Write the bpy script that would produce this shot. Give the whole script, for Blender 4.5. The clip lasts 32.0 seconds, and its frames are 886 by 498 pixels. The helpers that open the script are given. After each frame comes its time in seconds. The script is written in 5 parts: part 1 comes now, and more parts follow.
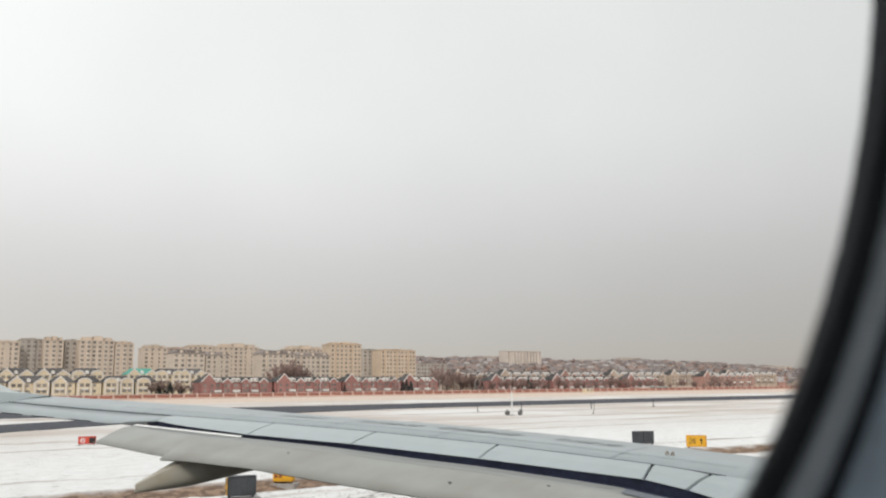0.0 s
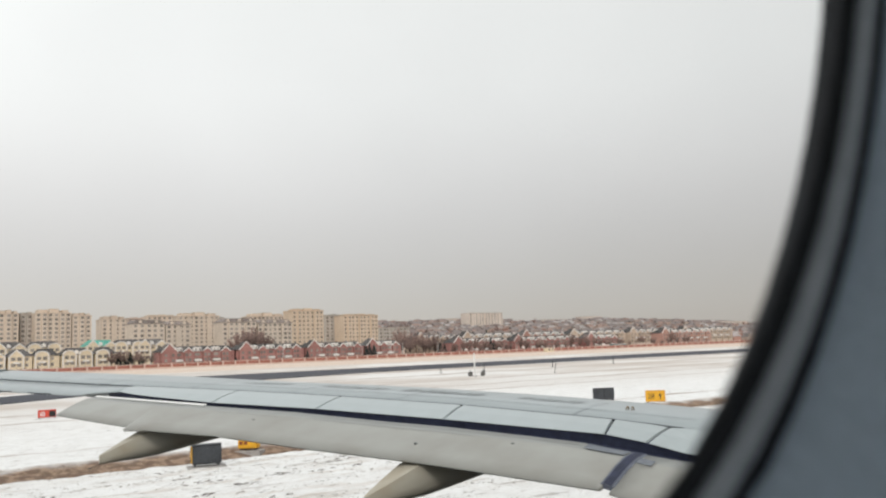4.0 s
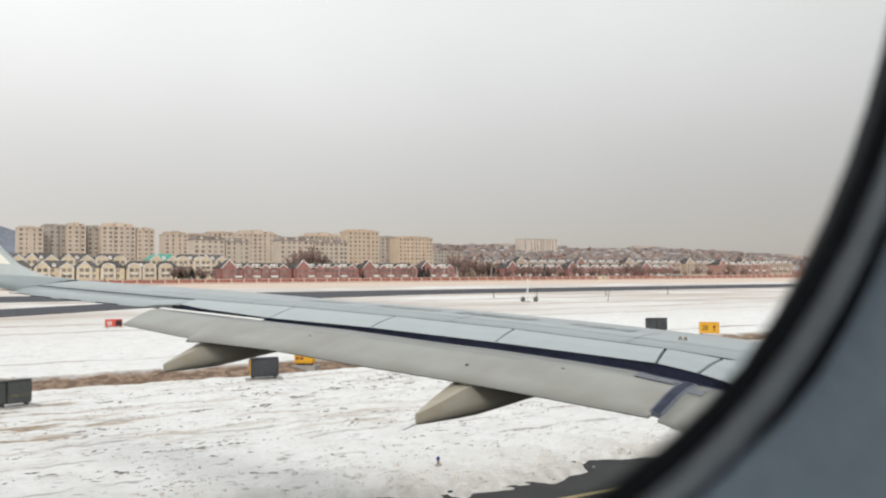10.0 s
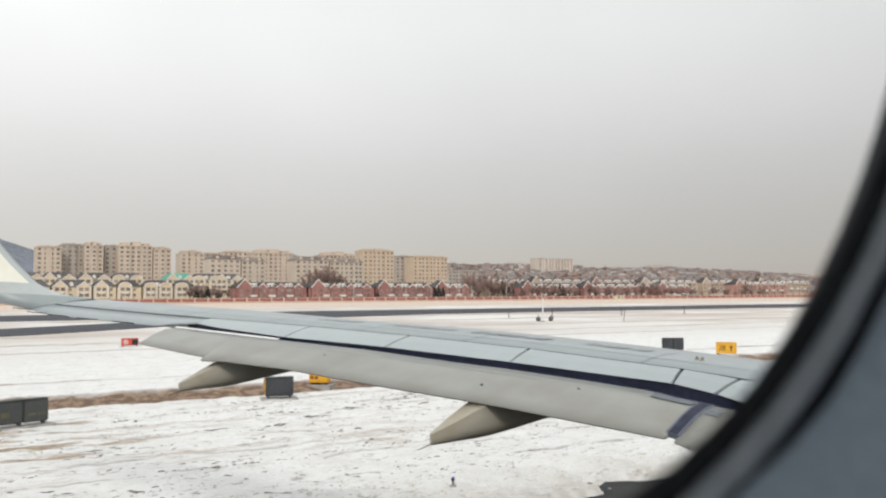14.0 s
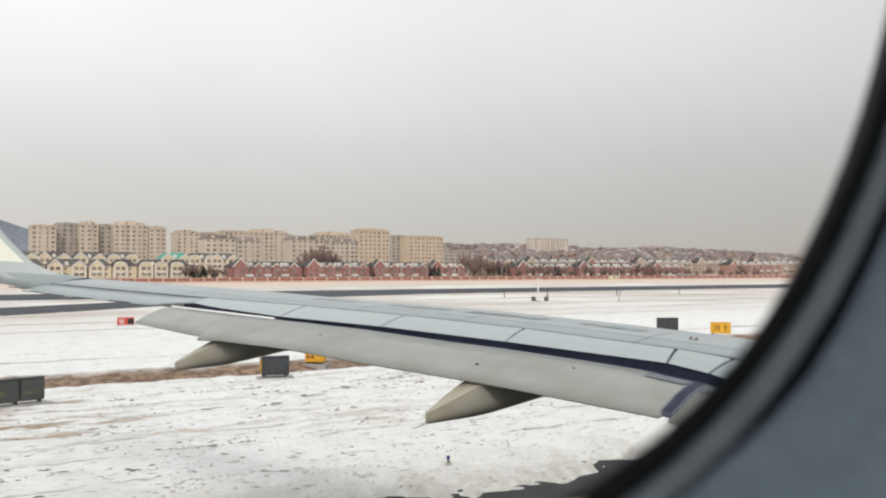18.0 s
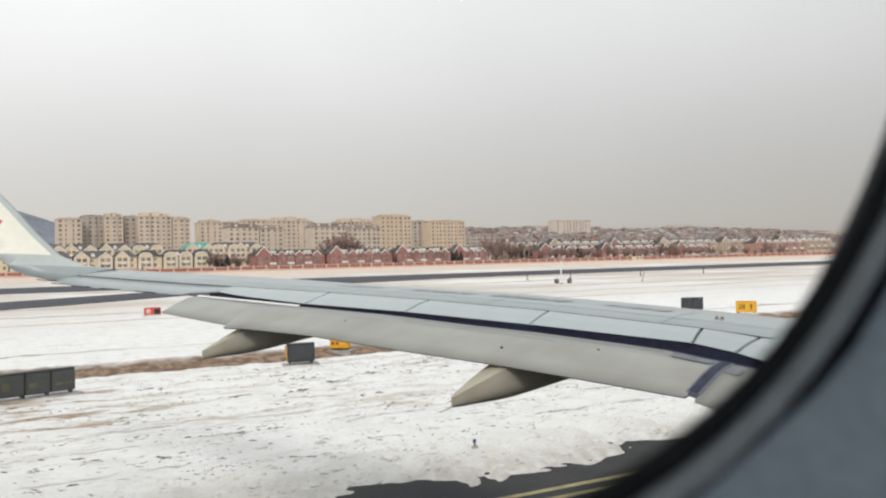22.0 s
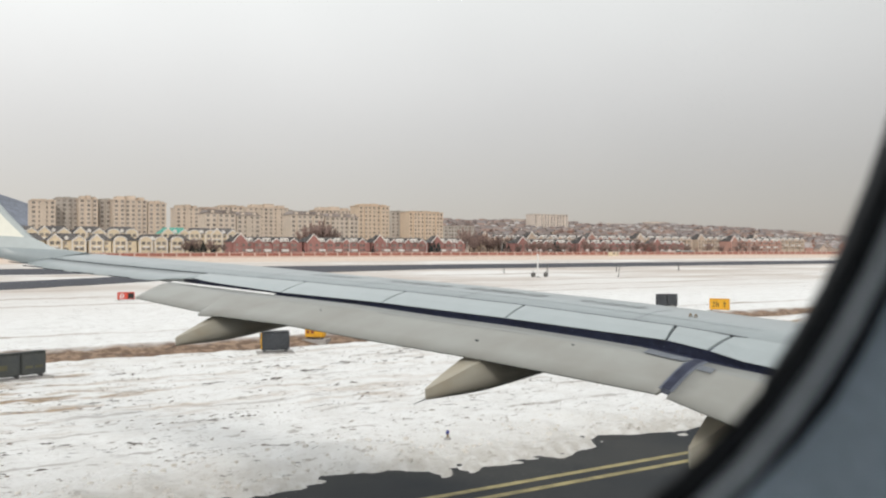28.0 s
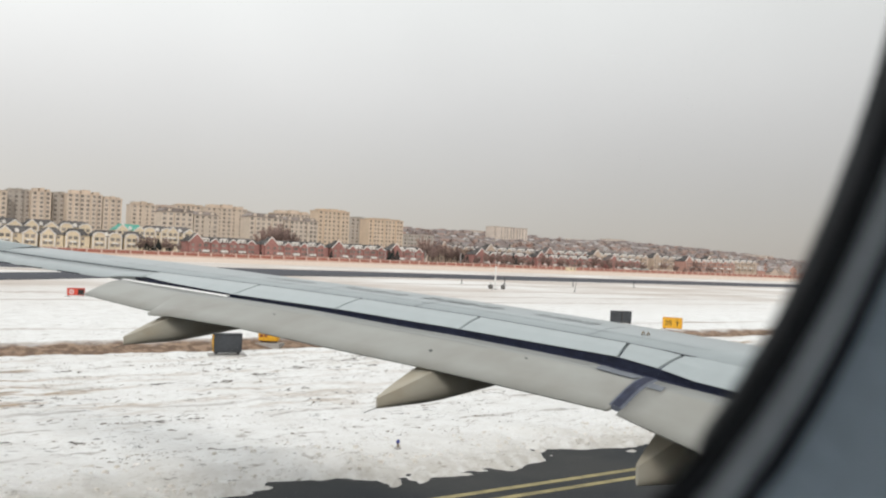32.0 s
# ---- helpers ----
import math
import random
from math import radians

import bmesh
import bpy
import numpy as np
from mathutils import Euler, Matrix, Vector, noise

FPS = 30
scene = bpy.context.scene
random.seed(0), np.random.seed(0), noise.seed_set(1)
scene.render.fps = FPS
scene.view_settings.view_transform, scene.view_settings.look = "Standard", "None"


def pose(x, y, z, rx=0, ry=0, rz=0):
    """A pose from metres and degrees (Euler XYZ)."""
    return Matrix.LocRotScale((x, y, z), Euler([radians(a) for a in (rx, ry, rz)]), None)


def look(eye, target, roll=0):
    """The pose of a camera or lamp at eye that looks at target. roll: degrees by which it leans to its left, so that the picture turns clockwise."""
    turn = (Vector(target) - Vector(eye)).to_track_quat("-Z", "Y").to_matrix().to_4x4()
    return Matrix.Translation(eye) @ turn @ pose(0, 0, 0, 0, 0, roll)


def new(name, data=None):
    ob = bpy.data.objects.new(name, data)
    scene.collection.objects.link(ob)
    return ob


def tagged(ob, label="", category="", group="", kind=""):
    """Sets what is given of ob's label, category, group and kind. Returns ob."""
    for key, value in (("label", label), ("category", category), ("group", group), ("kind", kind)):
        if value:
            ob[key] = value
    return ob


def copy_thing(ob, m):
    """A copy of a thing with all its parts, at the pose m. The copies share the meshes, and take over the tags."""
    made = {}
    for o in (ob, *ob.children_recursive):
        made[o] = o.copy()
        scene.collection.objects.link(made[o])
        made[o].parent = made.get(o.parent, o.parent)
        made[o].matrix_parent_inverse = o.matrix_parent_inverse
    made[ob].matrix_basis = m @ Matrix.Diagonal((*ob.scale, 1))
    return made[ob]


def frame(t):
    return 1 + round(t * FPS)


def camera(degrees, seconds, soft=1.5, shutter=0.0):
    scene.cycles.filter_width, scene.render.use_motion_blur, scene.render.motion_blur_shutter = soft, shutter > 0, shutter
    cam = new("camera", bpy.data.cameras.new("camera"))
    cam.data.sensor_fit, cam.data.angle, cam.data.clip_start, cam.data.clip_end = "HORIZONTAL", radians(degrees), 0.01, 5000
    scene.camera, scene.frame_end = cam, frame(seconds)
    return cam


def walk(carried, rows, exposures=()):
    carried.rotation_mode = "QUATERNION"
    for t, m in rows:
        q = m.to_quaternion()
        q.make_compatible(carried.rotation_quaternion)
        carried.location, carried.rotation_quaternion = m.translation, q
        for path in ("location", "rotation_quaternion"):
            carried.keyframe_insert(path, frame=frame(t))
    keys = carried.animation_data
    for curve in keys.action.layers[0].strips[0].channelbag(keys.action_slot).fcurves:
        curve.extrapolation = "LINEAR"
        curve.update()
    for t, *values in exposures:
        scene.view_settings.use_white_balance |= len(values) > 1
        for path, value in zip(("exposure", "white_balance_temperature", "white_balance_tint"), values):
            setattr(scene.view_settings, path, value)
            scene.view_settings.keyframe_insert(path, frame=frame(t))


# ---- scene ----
cam = camera(55.0, 32.0, soft=2.2)
# seconds, place, turn: the phone held a hand's width from the cabin window
PATH = [
    (0, 0.0192, 0.0137, 3.9074, 99.30, 0.65, -33.25),
    (0.5, 0.0207, 0.0142, 3.9056, 99.45, 0.82, -33.64),
    (1, 0.0220, 0.0143, 3.9041, 98.64, 1.40, -34.48),
    (1.5, 0.0199, 0.0131, 3.9040, 98.71, 1.63, -33.58),
    (2, 0.0182, 0.0115, 3.9039, 98.53, 1.53, -33.92),
    (2.5, 0.0159, 0.0109, 3.9038, 98.11, 1.68, -34.62),
    (4.5, 0.0041, 0.0047, 3.9036, 96.04, 2.04, -35.76),
    (5, 0.0021, 0.0025, 3.9033, 94.25, -0.37, -33.96),
    (5.5, 0.0002, 0.0013, 3.9031, 89.62, -0.88, -31.10),
    (6, -0.0016, 0.0011, 3.9029, 91.71, 2.11, -33.31),
    (6.5, -0.0060, -0.0042, 3.9037, 90.46, 1.97, -33.17),
    (7, -0.0110, -0.0078, 3.9049, 90.93, 1.30, -32.90),
    (7.5, -0.0090, -0.0056, 3.9037, 90.51, 1.57, -33.15),
    (8, -0.0050, -0.0030, 3.9026, 90.30, 1.19, -33.01),
    (8.5, -0.0028, -0.0008, 3.9014, 90.95, 0.73, -33.41),
    (9, -0.0021, -0.0004, 3.9001, 91.81, 0.59, -32.94),
    (9.5, -0.0012, 0.0012, 3.9003, 92.03, 0.48, -32.76),
    (10, 0.0004, 0.0025, 3.9003, 91.77, 0.33, -32.13),
    (10.5, -0.0011, 0.0024, 3.9002, 92.24, 0.03, -30.97),
    (11, -0.0004, 0.0023, 3.8996, 92.60, 0.12, -31.01),
    (11.5, 0.0000, 0.0029, 3.9003, 93.08, -0.16, -31.53),
    (12, 0.0008, 0.0039, 3.9001, 92.89, 0.29, -30.54),
    (12.5, 0.0009, 0.0043, 3.9000, 93.13, 0.32, -30.46),
    (13, 0.0020, 0.0037, 3.9000, 93.26, 0.07, -31.13),
    (13.5, 0.0019, 0.0032, 3.9003, 93.26, 0.17, -31.03),
    (14, 0.0019, 0.0024, 3.9003, 93.08, 0.27, -31.13),
    (14.5, 0.0017, 0.0024, 3.9003, 92.51, 0.30, -31.15),
    (16.5, -0.0001, 0.0007, 3.9002, 91.87, 0.83, -31.31),
    (17, 0.0001, 0.0003, 3.8998, 91.66, 0.06, -31.64),
    (17.5, -0.0007, 0.0001, 3.9004, 91.79, 0.27, -31.33),
    (18, -0.0002, -0.0015, 3.9003, 91.72, 0.18, -31.42),
    (18.5, -0.0003, -0.0016, 3.9006, 91.74, 0.02, -31.57),
    (19, -0.0004, -0.0007, 3.9006, 91.58, 0.17, -31.47),
    (19.5, -0.0020, -0.0008, 3.9004, 91.69, -0.14, -31.49),
    (20, -0.0019, -0.0022, 3.9002, 91.64, -0.19, -31.42),
    (20.5, -0.0032, -0.0020, 3.9004, 91.75, -0.20, -31.66),
    (21, -0.0042, -0.0033, 3.9002, 91.70, 0.01, -30.99),
    (21.5, -0.0054, -0.0036, 3.9004, 90.77, 1.15, -30.62),
    (22, -0.0068, -0.0034, 3.9004, 90.69, 1.35, -29.92),
    (22.5, -0.0075, -0.0050, 3.8999, 91.00, 1.71, -29.19),
    (23, -0.0096, -0.0033, 3.9007, 91.16, 1.61, -28.94),
    (23.5, -0.0081, -0.0079, 3.9003, 91.40, 1.57, -28.82),
    (24, -0.0095, -0.0074, 3.9012, 91.48, 1.34, -29.18),
    (24.5, -0.0105, -0.0078, 3.9022, 91.50, 1.50, -29.22),
    (25, -0.0117, -0.0071, 3.9026, 91.47, 1.57, -29.15),
    (25.5, -0.0120, -0.0094, 3.9031, 91.68, 1.65, -29.84),
    (26, -0.0133, -0.0086, 3.9039, 91.62, 2.94, -29.91),
    (26.4, -0.0097, -0.0091, 3.9041, 88.60, 2.21, -30.46),
    (28.5, -0.0029, 0.0030, 3.9104, 90.42, -0.69, -31.23),
    (29, 0.0002, 0.0051, 3.9118, 90.23, -1.35, -31.04),
    (29.5, 0.0034, 0.0078, 3.9124, 90.36, -1.17, -33.01),
    (30, 0.0075, 0.0088, 3.9133, 90.37, -1.22, -31.84),
    (30.5, 0.0121, 0.0119, 3.9140, 90.53, -1.05, -32.95),
    (31, 0.0166, 0.0138, 3.9136, 91.26, -1.45, -33.54),
    (31.5, 0.0199, 0.0158, 3.9115, 91.25, -2.11, -34.69),
    (32, 0.0209, 0.0180, 3.9089, 90.75, -2.34, -34.22),
]
walk(cam, [(t, pose(x, y, z, rx, ry, rz)) for t, x, y, z, rx, ry, rz in PATH], [(0, -0.08), (2.5, -0.07), (6, 0.0), (32, 0.0)])
cam.data.dof.use_dof = True
cam.data.dof.focus_distance = 40.0
cam.data.dof.aperture_fstop = 13.0

# ---- sky and sun ----
world = bpy.data.worlds.new("overcast_sky")
scene.world = world
world.use_nodes = True
wn, wl = world.node_tree.nodes, world.node_tree.links
wn.clear()
w_out = wn.new("ShaderNodeOutputWorld")
w_bg = wn.new("ShaderNodeBackground")
w_bg.inputs["Strength"].default_value = 1.0
sky = wn.new("ShaderNodeTexSky")
sky.sky_type = "NISHITA"
sky.sun_disc = False
SUN_UP, SUN_FROM = 38.0, 214.0
sky.sun_elevation = radians(SUN_UP)
sky.sun_rotation = radians(SUN_FROM)
w_co = wn.new("ShaderNodeTexCoord")
w_sep = wn.new("ShaderNodeSeparateXYZ")
w_ramp = wn.new("ShaderNodeValToRGB")
wl.new(w_co.outputs["Generated"], w_sep.inputs[0])
wl.new(w_sep.outputs["Z"], w_ramp.inputs[0])
stops = [(0.0, (0.512, 0.472, 0.441)), (0.04, (0.529, 0.491, 0.463)), (0.12, (0.608, 0.577, 0.551)), (0.21, (0.797, 0.776, 0.749)), (0.30, (0.92, 0.918, 0.888)), (0.45, (0.93, 0.932, 0.905)), (1.0, (0.95, 0.952, 0.93))]
w_ramp.color_ramp.interpolation = "B_SPLINE"
el = w_ramp.color_ramp.elements
while len(el) < len(stops):
    el.new(0.5)
for e, (p, c) in zip(el, stops):
    e.position, e.color = p, (*c, 1)
w_mul = wn.new("ShaderNodeMixRGB")
w_mul.blend_type = "ADD"
w_mul.inputs[0].default_value = 0.012
wl.new(w_ramp.outputs[0], w_mul.inputs[1])
wl.new(sky.outputs[0], w_mul.inputs[2])
# the overcast is brighter on the sun's side
w_side = wn.new("ShaderNodeMapRange")
w_side.inputs[1].default_value, w_side.inputs[2].default_value, w_side.inputs[3].default_value, w_side.inputs[4].default_value = -0.05, 0.85, 1.12, 0.83
wl.new(w_sep.outputs["X"], w_side.inputs[0])
# faint unevenness of the cloud sheet
w_cloud = wn.new("ShaderNodeTexNoise")
w_cloud.inputs["Scale"].default_value, w_cloud.inputs["Detail"].default_value = 3.2, 3
wl.new(w_co.outputs["Generated"], w_cloud.inputs["Vector"])
w_soft = wn.new("ShaderNodeMapRange")
w_soft.inputs[1].default_value, w_soft.inputs[2].default_value, w_soft.inputs[3].default_value, w_soft.inputs[4].default_value = 0.3, 0.7, 0.972, 1.028
wl.new(w_cloud.outputs[0], w_soft.inputs[0])
w_both = wn.new("ShaderNodeMath")
w_both.operation = "MULTIPLY"
wl.new(w_side.outputs[0], w_both.inputs[0])
wl.new(w_soft.outputs[0], w_both.inputs[1])
wl.new(w_both.outputs[0], w_bg.inputs["Strength"])
wl.new(w_mul.outputs[0], w_bg.inputs[0])
wl.new(w_bg.outputs[0], w_out.inputs[0])
sun = new("sun", bpy.data.lights.new("sun", "SUN"))
sun.data.energy, sun.data.angle, sun.data.color = 1.15, radians(12), (1.0, 0.945, 0.875)
sa, se = radians(SUN_FROM), radians(SUN_UP)
sun.matrix_world = look((math.sin(sa) * math.cos(se) * 50, math.cos(sa) * math.cos(se) * 50, math.sin(se) * 50), (0, 0, 0))


# ---- materials ----
def mat(name, col, rough=0.6, metal=0.0, grain=0.0, scale=3.0, bump=0.0, fine=40.0, var=0.0, spec=0.4, col2=None, stretch=None):
    """A painted or weathered surface: two scales of noise in colour, fine relief, a change from piece to piece."""
    m = bpy.data.materials.new(name)
    m.use_nodes = True
    n, l = m.node_tree.nodes, m.node_tree.links
    b = n["Principled BSDF"]
    b.inputs["Roughness"].default_value, b.inputs["Metallic"].default_value = rough, metal
    b.inputs["Specular IOR Level"].default_value = spec
    if not grain and not var:
        b.inputs["Base Color"].default_value = (*col, 1)
        return m
    co = n.new("ShaderNodeTexCoord")
    n1, n2 = n.new("ShaderNodeTexNoise"), n.new("ShaderNodeTexNoise")
    n1.inputs["Scale"].default_value, n2.inputs["Scale"].default_value = scale, fine
    n1.inputs["Detail"].default_value, n2.inputs["Detail"].default_value = 5, 3
    if stretch:
        mp = n.new("ShaderNodeMapping")
        mp.inputs["Scale"].default_value = stretch
        l.new(co.outputs["Object"], mp.inputs["Vector"])
    l.new(mp.outputs[0] if stretch else co.outputs["Object"], n1.inputs["Vector"])
    l.new(co.outputs["Object"], n2.inputs["Vector"])
    mix = n.new("ShaderNodeMixRGB")
    c2 = col2 or tuple(c * (1 - 2.2 * grain) for c in col)
    mix.inputs[1].default_value, mix.inputs[2].default_value = (*col, 1), (*c2, 1)
    ma = n.new("ShaderNodeMath")
    ma.operation = "MULTIPLY"
    l.new(n1.outputs[0], ma.inputs[0])
    l.new(n2.outputs[0], ma.inputs[1])
    mr = n.new("ShaderNodeMapRange")
    mr.inputs[1].default_value, mr.inputs[2].default_value = 0.14, 0.40
    l.new(ma.outputs[0], mr.inputs[0])
    l.new(mr.outputs[0], mix.inputs[0])
    last = mix.outputs[0]
    if var:
        oi = n.new("ShaderNodeObjectInfo")
        hs = n.new("ShaderNodeHueSaturation")
        vr = n.new("ShaderNodeMapRange")
        vr.inputs[3].default_value, vr.inputs[4].default_value = 1 - var, 1 + var
        l.new(oi.outputs["Random"], vr.inputs[0])
        l.new(vr.outputs[0], hs.inputs["Value"])
        l.new(last, hs.inputs["Color"])
        last = hs.outputs[0]
    l.new(last, b.inputs["Base Color"])
    if bump:
        bp = n.new("ShaderNodeBump")
        bp.inputs["Strength"].default_value, bp.inputs["Distance"].default_value = bump, 0.02
        l.new(n2.outputs[0], bp.inputs["Height"])
        l.new(bp.outputs[0], b.inputs["Normal"])
    return m


M_WING = mat("wing_paint", (0.33, 0.37, 0.385), 0.34, 0.0, 0.05, 0.5, 0.015, 6, spec=0.5)
M_SPOIL = mat("spoiler_paint", (0.37, 0.415, 0.43), 0.32, 0.0, 0.035, 0.7, 0.01, 7, spec=0.5, var=0.03)
M_FLAP = mat("flap_paint", (0.315, 0.32, 0.302), 0.42, 0.0, 0.08, 0.5, 0.01, 2.6, spec=0.45, col2=(0.255, 0.250, 0.228), stretch=(1.2, 3.4, 1.2))
M_FAIR = mat("fairing_paint", (0.44, 0.42, 0.36), 0.42, 0.0, 0.07, 1.1, 0.02, 5, col2=(0.375, 0.33, 0.255))
# navy for the shade painted into the cove; the flap seal's strip shares it
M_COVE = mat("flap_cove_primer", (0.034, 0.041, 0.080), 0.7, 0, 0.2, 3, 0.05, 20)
M_GAP = mat("panel_sealant", (0.06, 0.065, 0.075), 0.8)
M_CREAM = mat("winglet_cream_paint", (0.88, 0.86, 0.76), 0.4, 0, 0.03, 1, 0.0, 10)
M_RED = mat("emblem_red", (0.62, 0.06, 0.07), 0.4)
M_BLUE = mat("emblem_blue", (0.04, 0.05, 0.20), 0.4)
M_SEAL = mat("black_rubber_seal", (0.012, 0.012, 0.014), 0.75, 0, 0.2, 20, 0.2, 120)
M_BEZEL = mat("grey_window_bezel", (0.47, 0.49, 0.505), 0.5, 0, 0.1, 20, 0.1, 200)
# near-black for the gap beside the bezel: its shade is put into the colour
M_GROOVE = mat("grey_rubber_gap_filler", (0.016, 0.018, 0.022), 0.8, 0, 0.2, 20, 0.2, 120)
M_PANEL = mat("cabin_plastic", (0.45, 0.525, 0.59), 0.45, 0, 0.07, 5, 0.12, 350)
M_CABIN = mat("cabin_lining", (0.62, 0.63, 0.64), 0.6, 0, 0.06, 4, 0.05, 60)
M_CARPET = mat("cabin_carpet", (0.07, 0.08, 0.12), 0.95, 0, 0.3, 8, 0.3, 200)


# ---- building helpers ----
def part(name, bm, material, parent=None, label="", smooth=False):
    me = bpy.data.meshes.new(name)
    bmesh.ops.recalc_face_normals(bm, faces=bm.faces)
    bm.to_mesh(me)
    bm.free()
    for m in (material if isinstance(material, (list, tuple)) else [material]):
        me.materials.append(m)
    if smooth:
        for p in me.polygons:
            p.use_smooth = True
    ob = new(name, me)
    if parent:
        ob.parent = parent
    if label:
        ob["label"] = label
    return ob


def again(name, me, parent, m=None):
    """Another piece on a mesh that is there already."""
    ob = new(name, me)
    ob.parent = parent
    if m is not None:
        ob.matrix_basis = m
    return ob


def thing(name, label, category, m=None, group="", kind=""):
    ob = new(name)
    ob.empty_display_size = 0.2
    if m is not None:
        ob.matrix_basis = m
    return tagged(ob, label, category, group, kind)


def bx(bm, x0, x1, y0, y1, z0, z1, mi=0, bevel=0.0):
    vs = [bm.verts.new(p) for p in ((x0, y0, z0), (x1, y0, z0), (x1, y1, z0), (x0, y1, z0), (x0, y0, z1), (x1, y0, z1), (x1, y1, z1), (x0, y1, z1))]
    fs = [bm.faces.new([vs[i] for i in q]) for q in ((0, 3, 2, 1), (4, 5, 6, 7), (0, 1, 5, 4), (1, 2, 6, 5), (2, 3, 7, 6), (3, 0, 4, 7))]
    for f in fs:
        f.material_index = mi
    if bevel:
        bmesh.ops.bevel(bm, geom=list({e for f in fs for e in f.edges}), offset=bevel, segments=2, affect="EDGES")
    return bm


def box_mesh(x0, x1, y0, y1, z0, z1, bevel=0.0):
    return bx(bmesh.new(), x0, x1, y0, y1, z0, z1, 0, bevel)


def prism(bm, pts, y0, y1, mi=0):
    """A shape drawn in x and z, drawn out along y."""
    a = [bm.verts.new((x, y0, z)) for x, z in pts]
    b = [bm.verts.new((x, y1, z)) for x, z in pts]
    fs = [bm.faces.new(a), bm.faces.new(b[::-1])]
    k = len(pts)
    fs += [bm.faces.new((a[i], b[i], b[(i + 1) % k], a[(i + 1) % k])) for i in range(k)]
    for f in fs:
        f.material_index = mi
    return bm


def loft(bm, rings, mi=0, closed=True, caps=True):
    rv = [[bm.verts.new(p) for p in r] for r in rings]
    k = len(rv[0])
    fs = []
    for r0, r1 in zip(rv, rv[1:]):
        for i in range(k if closed else k - 1):
            j = (i + 1) % k
            fs.append(bm.faces.new((r0[i], r0[j], r1[j], r1[i])))
    if caps and closed:
        fs += [bm.faces.new(rv[0]), bm.faces.new(rv[-1][::-1])]
    for f in fs:
        f.material_index = mi
    return fs


def lut(table):
    ks = [r[0] for r in table]
    return lambda v: tuple(float(np.interp(v, ks, [r[i] for r in table])) for i in (1, 2))


# ---- the aeroplane's wing: out along y, forward along x ----
TE_TOP = lut([(0.2, 5.25, 2.80), (2.0, 5.10, 2.97), (4.06, 4.942, 3.122), (4.28, 4.873, 3.179), (4.6, 4.773, 3.232), (6.05, 4.326, 3.317), (7.52, 3.868, 3.39), (9.04, 3.397, 3.44), (10.3, 3.01, 3.515), (10.72, 2.876, 3.56)])
HINGE = lut([(0.0, 5.65, 2.95), (2.0, 5.45, 3.10), (4.28, 5.19, 3.262), (4.73, 5.034, 3.312), (6.12, 4.602, 3.413), (7.53, 4.165, 3.487), (9.02, 3.704, 3.547), (11.24, 3.016, 3.621), (13.35, 2.36, 3.696), (15.38, 1.731, 3.78)])
CREST = lut([(0.0, 7.35, 3.02), (2.0, 6.75, 3.16), (4.74, 5.93, 3.326), (5.38, 5.732, 3.377), (6.28, 5.453, 3.443), (7.63, 5.035, 3.523), (8.42, 4.79, 3.56), (9.7, 4.394, 3.608), (11.71, 3.769, 3.705), (13.22, 3.301, 3.76), (15.38, 2.45, 3.85)])
AIL_TE = lut([(10.72, 2.876, 3.56), (11.3, 2.70, 3.545), (11.62, 2.599, 3.512), (13.49, 2.019, 3.573), (14.7, 1.644, 3.625), (15.38, 1.421, 3.70)])
FLAP_U = lut([(0.2, 5.4, 2.74), (2.0, 5.15, 2.90), (3.68, 4.938, 3.045), (4.05, 4.83, 3.085), (4.47, 4.693, 3.14), (4.7, 4.625, 3.178), (5.17, 4.478, 3.215), (5.92, 4.245, 3.266), (6.53, 4.056, 3.296), (7.66, 3.706, 3.365), (8.9, 3.323, 3.412), (10.98, 2.678, 3.503)])
FLAP_TE = lut([(0.2, 5.0, 2.2), (1.7, 4.75, 2.45), (3.53, 4.355, 2.787), (4.1, 4.177, 2.950), (5.07, 3.877, 3.021), (5.75, 3.669, 3.066), (6.87, 3.319, 3.124), (7.94, 2.988, 3.189), (8.85, 2.64, 3.22), (9.22, 2.505, 3.211), (9.27, 2.59, 3.24), (9.475, 2.523, 3.252), (10.62, 2.158, 3.341)])


def chord(l):
    """Depth of the wing at l."""
    return float(np.interp(l, (0, 15.4), (0.62, 0.12)))


wing = thing("aeroplane_wing", "grey painted airliner wing with spoilers, flaps and an upturned tip", "wing")
bm = bmesh.new()
secs = []
for l in np.linspace(0.0, 15.38, 66):
    hx, hz = HINGE(l)
    cx, cz = CREST(l)
    d = chord(l)
    mx, mz = (hx + cx) / 2, (hz + cz) / 2 + 0.012 + 0.02 * d
    secs.append([(hx, l, hz), (mx, l, mz), (cx, l, cz), (cx + 0.9 * d, l, cz - 0.06 * d), (cx + 1.7 * d, l, cz - 0.35 * d), (cx + 1.9 * d, l, cz - 0.62 * d),
                 (cx + 1.5 * d, l, cz - 0.9 * d), (cx, l, cz - 1.1 * d), (hx + 0.05, l, hz - 0.75 * d)])
loft(bm, secs)
part("wing_box", bm, M_WING, wing, "pale blue-grey upper wing skin", True)

